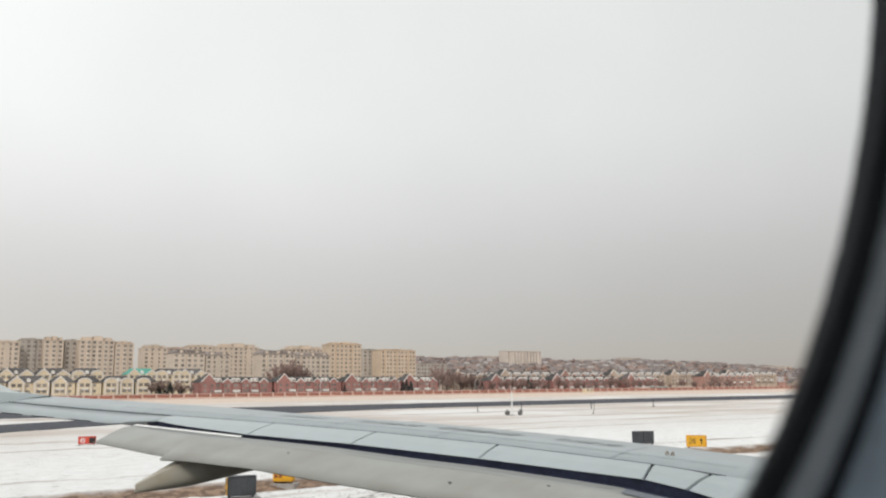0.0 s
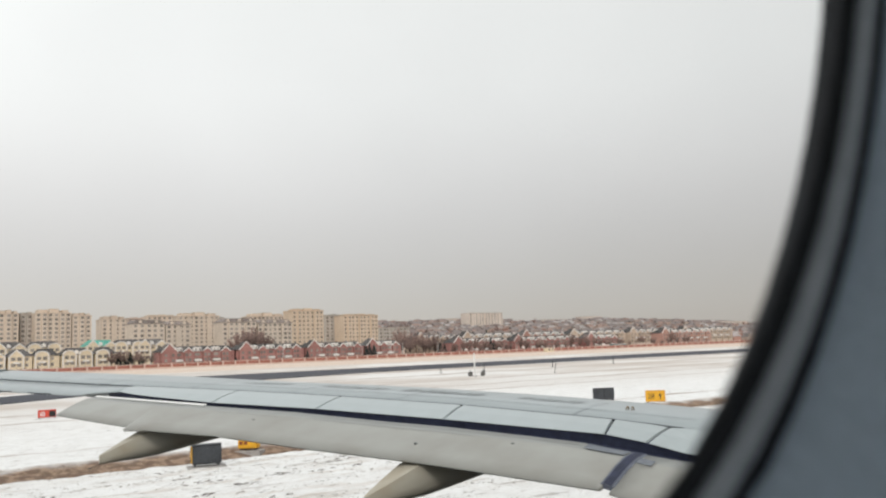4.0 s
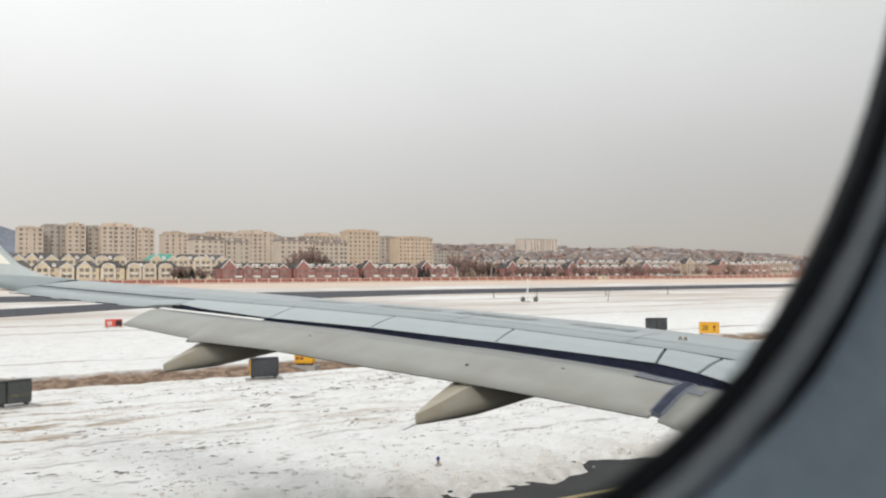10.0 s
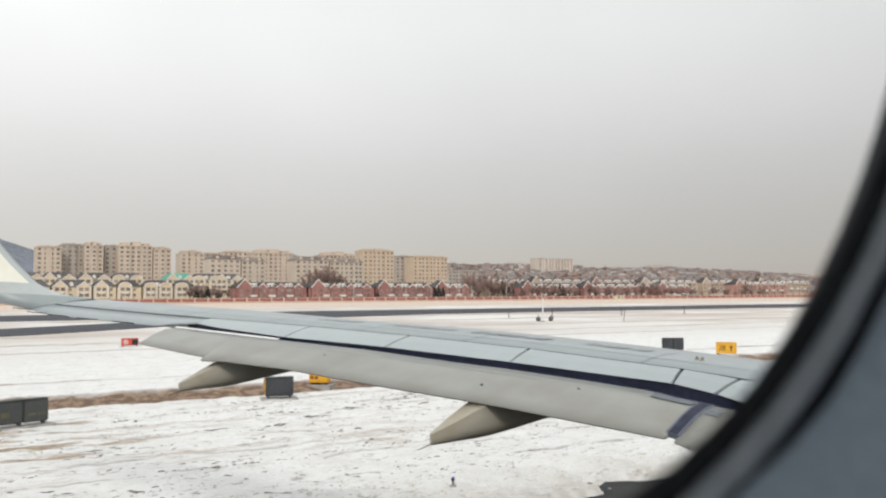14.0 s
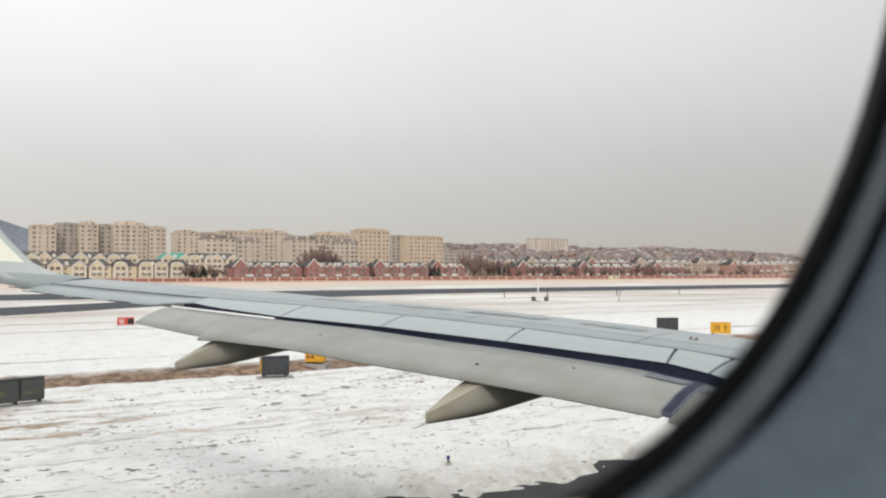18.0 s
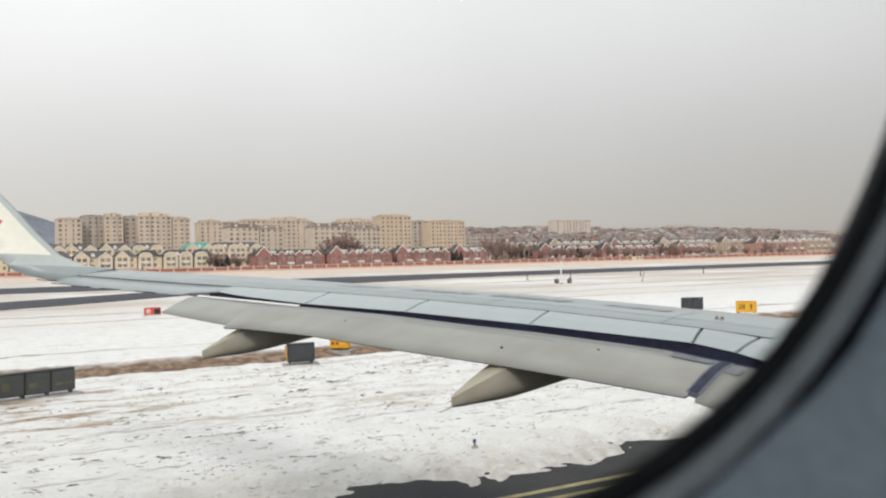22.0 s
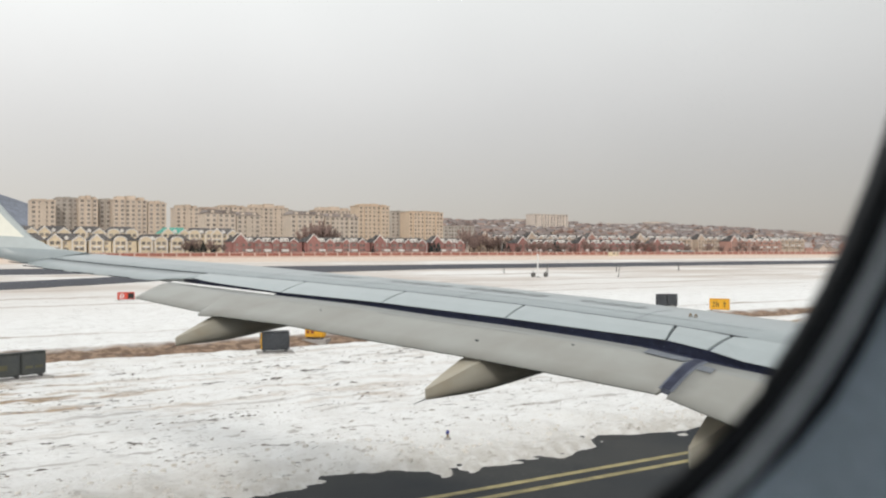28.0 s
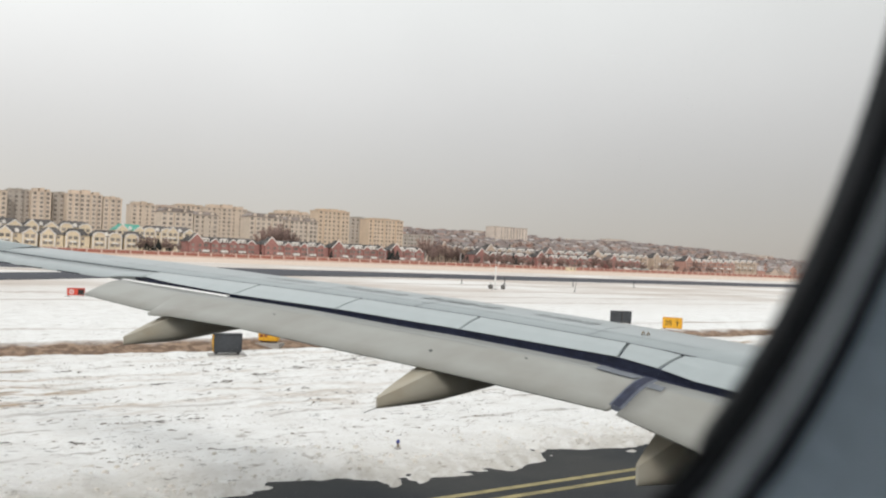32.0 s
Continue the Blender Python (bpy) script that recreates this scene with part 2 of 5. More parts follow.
SPOILER_EDGES = [1.2, 2.8, 4.28, 4.6, 6.05, 7.52, 9.04, 10.72]
FRONT_EDGES = [1.3, 2.95, 4.30, 4.73, 6.12, 7.53, 9.02, 10.9]
for i in range(len(SPOILER_EDGES) - 1):
    bm = bmesh.new()
    rings = []
    for u in np.linspace(0, 1, 7):
        g = 0.014
        a = SPOILER_EDGES[i] + g + u * (SPOILER_EDGES[i + 1] - SPOILER_EDGES[i] - 2 * g)
        b = FRONT_EDGES[i] + g + u * (FRONT_EDGES[i + 1] - FRONT_EDGES[i] - 2 * g)
        (tx, tz), (fx, fz) = TE_TOP(a), HINGE(b)
        ml = (a + b) / 2
        rings.append([(tx, a, tz), ((tx + fx) / 2, ml, (tz + fz) / 2 + 0.012), (fx - 0.012, b, fz + 0.004), (fx - 0.012, b, fz - 0.03), (tx + 0.02, a, tz - 0.007)])
    loft(bm, rings)
    part("spoiler", bm, M_SPOIL, wing, "pale grey spoiler panel", False)

# added sheet between spoilers' rear edges and flap; its navy stands in for shade
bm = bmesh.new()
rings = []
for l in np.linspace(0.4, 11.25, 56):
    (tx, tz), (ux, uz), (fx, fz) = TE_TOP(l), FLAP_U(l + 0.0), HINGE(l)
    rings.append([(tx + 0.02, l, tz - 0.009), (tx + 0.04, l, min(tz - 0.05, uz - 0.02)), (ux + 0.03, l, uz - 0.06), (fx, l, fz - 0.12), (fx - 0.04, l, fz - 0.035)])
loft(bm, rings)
part("flap_cove", bm, M_COVE, wing, "navy sheet painted as the shade in the recess ahead of the flap")


def toff(l):
    return float(np.interp(l, (4.2, 5.6), (0.17, 0.36)))


def flap(lo, hi, n):
    bm = bmesh.new()
    rings = []
    for l in np.linspace(lo, hi, n):
        (ux, uz), (tx, tz) = FLAP_U(l), FLAP_TE(l - toff(l))
        t = l - toff(l)
        q = lambda k: ((1 - k) * ux + k * tx, (1 - k) * l + k * t, (1 - k) * uz + k * tz)
        bulge = 0.035
        p2, p4, p7 = q(0.25), q(0.5), q(0.75)
        rings.append([(ux + 0.10, l, uz - 0.05), (ux, l, uz), (p2[0], p2[1], p2[2] + bulge * 0.8), (p4[0], p4[1], p4[2] + bulge * 0.8), (p7[0], p7[1], p7[2] + bulge * 0.4),
                      (tx, t, tz), (tx + 0.01, t, tz - 0.012), (p4[0], p4[1], p4[2] - 0.06), (ux + 0.05, l, uz - 0.13)])
    for k, fc in enumerate(loft(bm, rings)):
        fc.material_index = 1 if k % 9 == 1 and k < 9 * (n - 1) else 0
    return bm


# darker grey for the front quarter of each flap
M_NOSE = mat("flap_nose_skin", (0.265, 0.272, 0.262), 0.42, 0.0, 0.05, 0.5, 0.01, 3, spec=0.5)
part("outboard_flap", flap(4.29, 10.98, 136), [M_FLAP, M_NOSE], wing, "grey outboard trailing-edge flap", True)
part("inboard_flap", flap(0.5, 4.21, 20), [M_FLAP, M_NOSE], wing, "grey inboard flap", True)
M_STRIP = mat("bright_edge_strip", (0.72, 0.72, 0.70), 0.4)
bm = bmesh.new()
loft(bm, [[Vector((FLAP_U(l)[0] - 0.03, l, FLAP_U(l)[1] + 0.004)), Vector((FLAP_U(l)[0] + 0.012, l, FLAP_U(l)[1] + 0.018))] for l in np.linspace(8.95, 10.95, 20)], closed=False, caps=False)
part("edge_strip", bm, M_STRIP, wing, "thin bright metal strip")
M_MARKS = mat("small_flap_marks", (0.10, 0.11, 0.12), 0.6)
for l, k in ((6.05, 0.62), (8.0, 0.45), (5.2, 0.33)):
    (ux, uz), (tx, tz) = FLAP_U(l), FLAP_TE(l - toff(l))
    x, y, z = (1 - k) * ux + k * tx, l - toff(l) * k, (1 - k) * uz + k * tz + 0.028
    part("drain_cap", box_mesh(x - 0.008, x + 0.008, y - 0.015, y + 0.015, z - 0.02, z + 0.004, 0.002), M_MARKS, wing)

# aileron and the tip outboard of the flap
bm = bmesh.new()
rings = []
for l in np.linspace(10.75, 15.38, 24):
    (hx, hz), (tx, tz) = HINGE(l), AIL_TE(l)
    rings.append([(hx - 0.012, l, hz - 0.003), ((hx + tx) / 2, l, (hz + tz) / 2 + 0.008), (tx, l, tz), (tx, l, tz - 0.01), (hx - 0.012, l, hz - 0.09)])
loft(bm, rings)
part("aileron", bm, M_WING, wing, "pale grey aileron", True)

# hinge line and panel seams
for fn, up in ((HINGE, 0.006),):
    bm = bmesh.new()
    loft(bm, [[(fn(l)[0] - 0.012, l, fn(l)[1] + up), (fn(l)[0] + 0.006, l, fn(l)[1] + up), (fn(l)[0] + 0.006, l, fn(l)[1] - 0.01), (fn(l)[0] - 0.012, l, fn(l)[1] - 0.01)] for l in np.linspace(4.2, 15.2, 40)])
    part("panel_seam", bm, M_GAP, wing)


def fairing(dx, dy, dz, k=1.0):
    """A canoe with a flat sloping top, a blunt rear end and a rounded keel."""
    bm = bmesh.new()
    shape = [(-1.0, 1.0), (-0.3, 1.02), (0.3, 1.02), (1.0, 1.0), (1.05, 0.45), (1.04, -0.1), (0.93, -0.52), (0.62, -0.85), (0.2, -1.0), (-0.2, -1.0), (-0.62, -0.85), (-0.93, -0.52), (-1.04, -0.1), (-1.05, 0.45)]
    rings = []
    for x, z, w, h in ((3.325, 2.792, 0.012, 0.040), (3.332, 2.793, 0.017, 0.045), (3.45, 2.824, 0.058, 0.069), (3.57, 2.856, 0.092, 0.094), (3.72, 2.895, 0.124, 0.126), (3.88, 2.93, 0.148, 0.146), (4.05, 2.945, 0.160, 0.134), (4.5, 2.99, 0.155, 0.10), (5.2, 3.03, 0.10, 0.06)):
        rings.append([(x + dx, 5.7 + dy + a * w, z + dz + k * b * h) for a, b in shape])
    loft(bm, rings)
    bm.verts.ensure_lookup_table()
    n = len(shape)
    bm.verts.index_update()
    for e in bm.edges:
        a, b = sorted(v.index for v in e.verts)
        if (a % n == b % n and a % n in (0, 3)) or b < n:
            e.smooth = False
    return part("flap_track_fairing", bm, M_FAIR, wing, "canoe-shaped grey flap track fairing", True)


fairing(0, 0, 0)
fairing(-1.058, 3.41, 0.155)
fairing(1.03, -1.72, -0.27, 1.6)

# where the two flaps meet: dark seal, worn plates
M_SCUFF = mat("scuffed_access_plate", (0.175, 0.19, 0.215), 0.5, 0.1, 0.2, 9, 0.03, 30, col2=(0.12, 0.135, 0.165))
M_PLATE = mat("scuffed_plate", (0.125, 0.14, 0.18), 0.5, 0.1, 0.12, 5, 0.03, 25)


def on_flap(l, k, lift):
    (ux, uz), (tx, tz) = FLAP_U(l), FLAP_TE(l - toff(l))
    return Vector(((1 - k) * ux + k * tx, l - toff(l) * k, (1 - k) * uz + k * tz + 0.035 * float(np.interp(k, (0, 0.25, 0.5, 0.75, 1), (0, 0.8, 0.8, 0.4, 0))) + lift))


bm = bmesh.new()
rings = []
for k in np.linspace(0.0, 0.89, 10):
    e = [on_flap(l, k, h) for l, h in ((4.20, -0.002), (4.208, 0.006), (4.306, 0.006), (4.314, -0.002))]
    rings.append(e + [e[3] + Vector((0, 0, -0.022)), e[0] + Vector((0, 0, -0.022))])
loft(bm, rings)
part("flap_gap_seal", bm, M_PLATE, wing, "dark blue-grey seal between the two flaps")
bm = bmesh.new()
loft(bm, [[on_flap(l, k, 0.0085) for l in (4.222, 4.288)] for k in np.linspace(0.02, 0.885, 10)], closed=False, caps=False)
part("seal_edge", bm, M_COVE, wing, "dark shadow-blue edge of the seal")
for (la, lb), (ka, kb) in (((4.318, 4.63), (0.02, 0.21)), ((4.09, 4.196), (0.20, 0.34))):
    bm = bmesh.new()
    loft(bm, [[on_flap(la + (lb - la) * u, ka + (kb - ka) * v, 0.008 if lb > 4.5 or lb < 4.25 else 0.006) for v in np.linspace(0, 1, 5)] for u in np.linspace(0, 1, 3)], closed=False, caps=False)
    part("access_plate", bm, M_SCUFF, wing, "scuffed dark blue-grey plate at the flap's end")
M_FSEAM = mat("flap_skin_joint", (0.225, 0.23, 0.222), 0.6)
for a, b, k in ((5.6, 7.3, 0.27), (7.7, 8.6, 0.30), (4.7, 10.6, 0.115)):
    bm = bmesh.new()
    loft(bm, [[on_flap(l, k - 0.004, 0.004), on_flap(l, k + 0.004, 0.004)] for l in np.linspace(a, b, 24)], closed=False, caps=False)
    part("flap_joint", bm, M_FSEAM, wing)
# skin joints ahead of the hinge line, and worn walkway marks
M_SEAM = mat("skin_joint", (0.20, 0.22, 0.24), 0.6)
M_WORN = mat("worn_walkway_paint", (0.265, 0.295, 0.305), 0.5, 0, 0.15, 3, 0.03, 20)


def skin(l, f):
    """A point on the upper skin, f of the way from the hinge line to the crest."""
    (hx, hz), (cx, cz) = HINGE(l), CREST(l)
    d = chord(l)
    mz = (hz + cz) / 2 + 0.012 + 0.02 * d
    z = hz + (mz - hz) * f * 2 if f < 0.5 else mz + (cz - mz) * (f - 0.5) * 2
    return Vector((hx + (cx - hx) * f, l, z))


for f, a, b in ((0.33, 4.3, 12.5),):
    bm = bmesh.new()
    loft(bm, [[skin(l, f - 0.006) + Vector((0, 0, 0.006)), skin(l, f + 0.006) + Vector((0, 0, 0.006))] for l in np.linspace(a, b, 40)], closed=False, caps=False)
    part("skin_joint", bm, M_SEAM, wing)
for l in (5.1, 6.9, 8.3, 9.9, 11.6, 13.1):
    bm = bmesh.new()
    loft(bm, [[skin(l + 0.3 * f - 0.005, f) + Vector((0, 0, 0.003)), skin(l + 0.3 * f + 0.005, f) + Vector((0, 0, 0.003))] for f in np.linspace(0.02, 0.9, 6)], closed=False, caps=False)
    part("skin_joint", bm, M_SEAM, wing)
for a, b, f0, f1 in ((6.5, 7.4, 0.60, 0.80), (7.6, 8.4, 0.55, 0.72), (5.5, 6.1, 0.64, 0.8), (9.0, 9.7, 0.58, 0.75)):
    n_bar = 6
    for k in range(n_bar):
        la = a + (b - a) * k / n_bar
        lb = la + (b - a) / n_bar * (0.75, 0.5, 0.85)[k % 3]
        for g0, g1 in ((f0, f0 + (f1 - f0) * 0.42), (f0 + (f1 - f0) * 0.55, f1)):
            bm = bmesh.new()
            loft(bm, [[skin(l, f) + Vector((0, 0, 0.008)) for f in np.linspace(g0, g1, 3)] for l in np.linspace(la, lb, 4)], closed=False, caps=False)
            part("worn_mark", bm, M_WORN, wing, "faint worn grey mark")
M_BRASS = mat("tarnished_lug", (0.30, 0.22, 0.14), 0.5, 0.5, 0.2, 20, 0.1, 60)
for k in (-1, 1):
    c = skin(4.92 + 0.022 * k, 0.5)
    bm = bmesh.new()
    arc = [c + Vector((0.014 * math.cos(a), 0, 0.024 * math.sin(a))) for a in np.linspace(0, math.pi, 9)]
    loft(bm, [[q + Vector((0, 0.006 * math.cos(b), 0)) + (q - c).normalized() * 0.006 * math.sin(b) for b in np.linspace(0, 2 * math.pi, 6, endpoint=False)] for q in arc])
    part("lift_lug", bm, M_BRASS, wing, "small tarnished lug on the upper skin", True)
for l in (12.2, 13.2, 14.1, 14.8, 15.3):
    tx, tz = AIL_TE(l)
    bm = bmesh.new()
    loft(bm, [[(x, l + 0.008 * math.cos(a), tz + (x - tx) * -0.12 + 0.008 * math.sin(a)) for a in (0, 2.1, 4.2)] for x in (tx + 0.04, tx - 0.28)])
    part("static_wick", bm, M_GAP, wing)
for x, y, z in ((3.333, 5.70, 2.765), (2.275, 9.11, 2.91)):
    bm = bmesh.new()
    loft(bm, [[(x + 0.02 - k, y + 0.004 * math.cos(a), z - 0.3 * k + 0.004 * math.sin(a)) for a in (0, 2.1, 4.2)] for k in (0, 0.14)])
    part("drain_wire", bm, M_GAP, wing)

# winglet: front edge and rear edge rise together from the tip
W_LE = [(2.45, 15.38, 3.85), (1.90, 15.5, 3.93), (1.56, 15.62, 4.12), (1.24, 15.76, 4.48), (0.83, 15.95, 5.02), (0.42, 16.12, 5.46), (-0.05, 16.32, 6.1), (-0.23, 16.38, 6.35)]
W_TE = [(1.40, 15.38, 3.70), (1.02, 15.45, 3.80), (0.79, 15.56, 3.92), (0.58, 15.72, 4.18), (0.34, 15.90, 4.50), (0.05, 16.08, 5.15), (-0.35, 16.30, 6.0), (-0.55, 16.38, 6.35)]


def winglet_rings(lo, hi, n):
    rings = []
    for u in np.linspace(lo, hi, n):
        i = min(int(u), len(W_LE) - 2)
        f = u - i
        a = Vector(W_LE[i]).lerp(Vector(W_LE[i + 1]), f)
        b = Vector(W_TE[i]).lerp(Vector(W_TE[i + 1]), f)
        up = (Vector(W_LE[i + 1]) - Vector(W_LE[i])).normalized()
        nn = (a - b).normalized().cross(up).normalized()
        th = 0.055 - 0.005 * u
        mk = lambda k, s: a.lerp(b, k) + nn * s
        rings.append([mk(0, 0), mk(0.06, th * 0.7), mk(0.15, th * 0.9), mk(0.3, th), mk(0.6, th * 0.7), mk(1, 0.004), mk(1, -0.004), mk(0.6, -th * 0.7), mk(0.3, -th), mk(0.15, -th * 0.9), mk(0.06, -th * 0.7)])
    return rings


M_LIP = mat("pale_grey_tip_paint", (0.50, 0.54, 0.54), 0.4, 0, 0.04, 1, 0.01, 8)
bm = bmesh.new()
for k, fc in enumerate(loft(bm, winglet_rings(0, 7, 46), caps=False)):
    if k % 11 in (0, 1, 9, 10):
        fc.material_index = 1
bmesh.ops.bisect_plane(bm, geom=list(bm.verts) + list(bm.edges) + list(bm.faces), plane_co=(1.0, 15.6, 4.15), plane_no=(0.06, 0, 1))
bmesh.ops.bisect_plane(bm, geom=list(bm.verts) + list(bm.edges) + list(bm.faces), plane_co=(1.0, 15.6, 3.97), plane_no=(0.06, 0, 1))
for fc in bm.faces:
    c = fc.calc_center_median()
    up = c.z + 0.06 * (c.x - 1.0)
    if up < 4.15:
        fc.material_index = 1 if up > 3.97 else 2
part("winglet", bm, [M_CREAM, M_LIP, M_WING], wing, "cream-white winglet with a grey foot and leading edge", True)


# ---- cabin: side walls with a row of windows, floor, ceiling ----
WIN_X, WIN_Y, WIN_Z, WIN_A, WIN_B, WIN_N = 0.0345, 0.083, 4.046, 0.1300, 0.179, 2.18
PITCH = 0.508


def sstep(v, a, b):
    t = np.clip((v - a) / (b - a), 0, 1)
    return t * t * (3 - 2 * t)


def ring(off, y, n=96, side=1):
    pts = []
    for a in np.linspace(0, 2 * math.pi, n, endpoint=False):
        c, s = math.cos(a), math.sin(a)
        r = (abs(c) ** WIN_N + abs(s) ** WIN_N) ** (-1 / WIN_N)
        x, z = WIN_A * r * c, WIN_B * r * s
        k = math.hypot(x, z)
        nx, nz = x / WIN_A ** 2, z / WIN_B ** 2
        q = math.hypot(nx, nz)
        pts.append((x + off * nx / q, y, z + off * nz / q))
    return pts


def rect_ring(hw, z0, z1, y, n=96):
    pts = []
    for a in np.linspace(0, 2 * math.pi, n, endpoint=False):
        c, s = math.cos(a), math.sin(a)
        k = min(hw / max(abs(c), 1e-9), (z1 if s > 0 else -z0) / max(abs(s), 1e-9))
        pts.append((c * k, y, s * k))
    return pts


def window_bay(name, wx, flip, label):
    """One bay of the side wall with its window; flip turns it to the other side of the cabin."""
    m = Matrix.Translation((wx, 0, WIN_Z)) if not flip else Matrix.Translation((wx, -3.1, WIN_Z)) @ Matrix.Rotation(math.pi, 4, "Z")
    bay = thing(name, label, "cabin wall", m, kind="structure")
    return bay


bay = window_bay("cabin_wall_port", WIN_X, False, "pale grey plastic cabin side wall round an oval window")
bm = bmesh.new()
loft(bm, [ring(0.036, 0.0925), ring(0.016, 0.0875), ring(0.003, 0.0842), ring(0, 0.083), ring(0.0026, 0.0821), ring(0.0045, 0.0826)], caps=False)
seal = part("window_seal", bm, M_SEAL, bay, "black rubber window seal", True)
bm = bmesh.new()
loft(bm, [ring(0.0045, 0.084), ring(0.0048, 0.0818), ring(0.0051, 0.0812), ring(0.0075, 0.0806), ring(0.0078, 0.0812), ring(0.0080, 0.084)], caps=False)
bez = part("window_bezel", bm, M_BEZEL, bay, "dark grey inner bezel", True)
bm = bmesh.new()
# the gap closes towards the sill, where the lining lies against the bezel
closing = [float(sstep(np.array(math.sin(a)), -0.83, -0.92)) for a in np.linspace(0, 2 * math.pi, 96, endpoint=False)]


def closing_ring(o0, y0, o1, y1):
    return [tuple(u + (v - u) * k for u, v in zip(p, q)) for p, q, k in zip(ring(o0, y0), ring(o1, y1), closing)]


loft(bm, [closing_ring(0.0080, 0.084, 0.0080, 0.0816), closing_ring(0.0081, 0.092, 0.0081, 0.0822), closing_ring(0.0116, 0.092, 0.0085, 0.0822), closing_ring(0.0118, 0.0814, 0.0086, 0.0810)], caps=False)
groove = part("window_groove", bm, M_GROOVE, bay, "narrow gap with its shade painted on as black walls", True)
bm = bmesh.new()
loft(bm, [closing_ring(0.0118, 0.0814, 0.0086, 0.0810), closing_ring(0.0121, 0.0803, 0.0089, 0.0803), closing_ring(0.0128, 0.0794, 0.0096, 0.0799), closing_ring(0.017, 0.0755, 0.0160, 0.0762), ring(0.0198, 0.0725), ring(0.0202, 0.0715), ring(0.0208, 0.0708), ring(0.024, 0.0675), ring(0.036, 0.054), ring(0.05, 0.036), ring(0.062, 0.016), ring(0.072, -0.004), ring(0.080, -0.015), ring(0.09, -0.019),
          rect_ring(PITCH / 2 - 0.004, -0.75, 0.62, -0.020), rect_ring(PITCH / 2 - 0.002, -0.752, 0.622, -0.012), rect_ring(PITCH / 2, -0.76, 0.63, 0.02)], caps=False)
pan = part("window_panel", bm, M_PANEL, bay, "pale grey moulded plastic window panel", True)
bm = bmesh.new()
loft(bm, [ring(0.036, 0.0925), rect_ring(PITCH / 2 + 0.001, -1.3, 1.3, 0.0925)], caps=False)
skin = part("outer_skin", bm, M_WING, bay, "grey outer fuselage skin")
bm = bmesh.new()
bm.faces.new([bm.verts.new(p) for p in ring(0.0025, 0.0841)])
M_GLASS = bpy.data.materials.new("acrylic_pane")
M_GLASS.use_nodes = True
gn, gl = M_GLASS.node_tree.nodes, M_GLASS.node_tree.links
gn.clear()
g_out, g_tr, g_gl, g_mx, g_fr = gn.new("ShaderNodeOutputMaterial"), gn.new("ShaderNodeBsdfTransparent"), gn.new("ShaderNodeBsdfGlossy"), gn.new("ShaderNodeMixShader"), gn.new("ShaderNodeFresnel")
g_tr.inputs[0].default_value = (0.97, 0.98, 0.98, 1)
g_gl.inputs["Roughness"].default_value = 0.02
g_fr.inputs[0].default_value = 1.06
gl.new(g_fr.outputs[0], g_mx.inputs[0])
gl.new(g_tr.outputs[0], g_mx.inputs[1])
gl.new(g_gl.outputs[0], g_mx.inputs[2])
gl.new(g_mx.outputs[0], g_out.inputs[0])
pane = part("pane", bm, M_GLASS, bay, "clear acrylic pane")
pane.visible_shadow = False
bays = [bay]
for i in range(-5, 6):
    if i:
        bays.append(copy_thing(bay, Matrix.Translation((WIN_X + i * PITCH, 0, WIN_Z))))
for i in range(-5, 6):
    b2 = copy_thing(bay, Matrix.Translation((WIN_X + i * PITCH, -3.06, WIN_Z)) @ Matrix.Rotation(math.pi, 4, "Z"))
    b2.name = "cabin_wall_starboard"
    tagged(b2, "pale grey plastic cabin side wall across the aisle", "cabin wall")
X0, X1 = WIN_X - 5.5 * PITCH, WIN_X + 5.5 * PITCH
tagged(part("cabin_floor", box_mesh(X0, X1, -3.2, 0.12, 2.72, 2.80), M_CARPET), "dark blue-grey cabin carpet", "floor", kind="structure")
bm = bmesh.new()
prof = [(-0.02, 4.66), (-0.35, 4.80), (-0.62, 4.78), (-0.9, 4.98), (-1.53, 5.02), (-2.16, 4.98), (-2.44, 4.78), (-2.71, 4.80), (-3.04, 4.66)]
loft(bm, [[(x, y, z) for y, z in prof + [(-3.2, 4.66), (-3.2, 5.35), (0.13, 5.35), (0.13, 4.66)]] for x in (X0, X1)])
tagged(part("cabin_ceiling", bm, M_CABIN), "off-white cabin ceiling with lockers along both sides", "ceiling", kind="structure")
for nm, x in (("cabin_wall_aft", X0), ("cabin_wall_forward", X1)):
    tagged(part(nm, box_mesh(x - 0.03, x + 0.03, -3.2, 0.13, 2.72, 5.35), M_CABIN), "off-white cabin partition", "cabin wall", kind="structure")
for nm, y0, y1 in (("cabin_wall_lower_port", 0.0, 0.12), ("cabin_wall_lower_starboard", -3.18, -3.06)):
    tagged(part(nm, box_mesh(X0, X1, y0, y1, 2.75, WIN_Z - 0.755), M_CABIN), "off-white lower cabin wall", "cabin wall", kind="structure")

# plain fuselage skin round and beyond the cabin
hull_pts = []
for a in np.linspace(0, 2 * math.pi, 56, endpoint=False):
    c_, s_ = math.cos(a), math.sin(a)
    hull_pts.append((-1.53 + 1.63 * math.copysign(abs(c_) ** (2 / 2.3), c_), 3.75 + 1.92 * math.copysign(abs(s_) ** (2 / 2.3), s_)))
fus = thing("fuselage", "pale grey airliner fuselage shell round the cabin", "fuselage", kind="structure")
for nm, xa, xb in (("forward_barrel", X1 + 0.03, 13.0), ("aft_barrel", -12.0, X0 - 0.03)):
    bm = bmesh.new()
    loft(bm, [[(x, y, z) for y, z in hull_pts] for x in np.linspace(xa, xb, 5)])
    part(nm, bm, M_CREAM, fus, "", True)
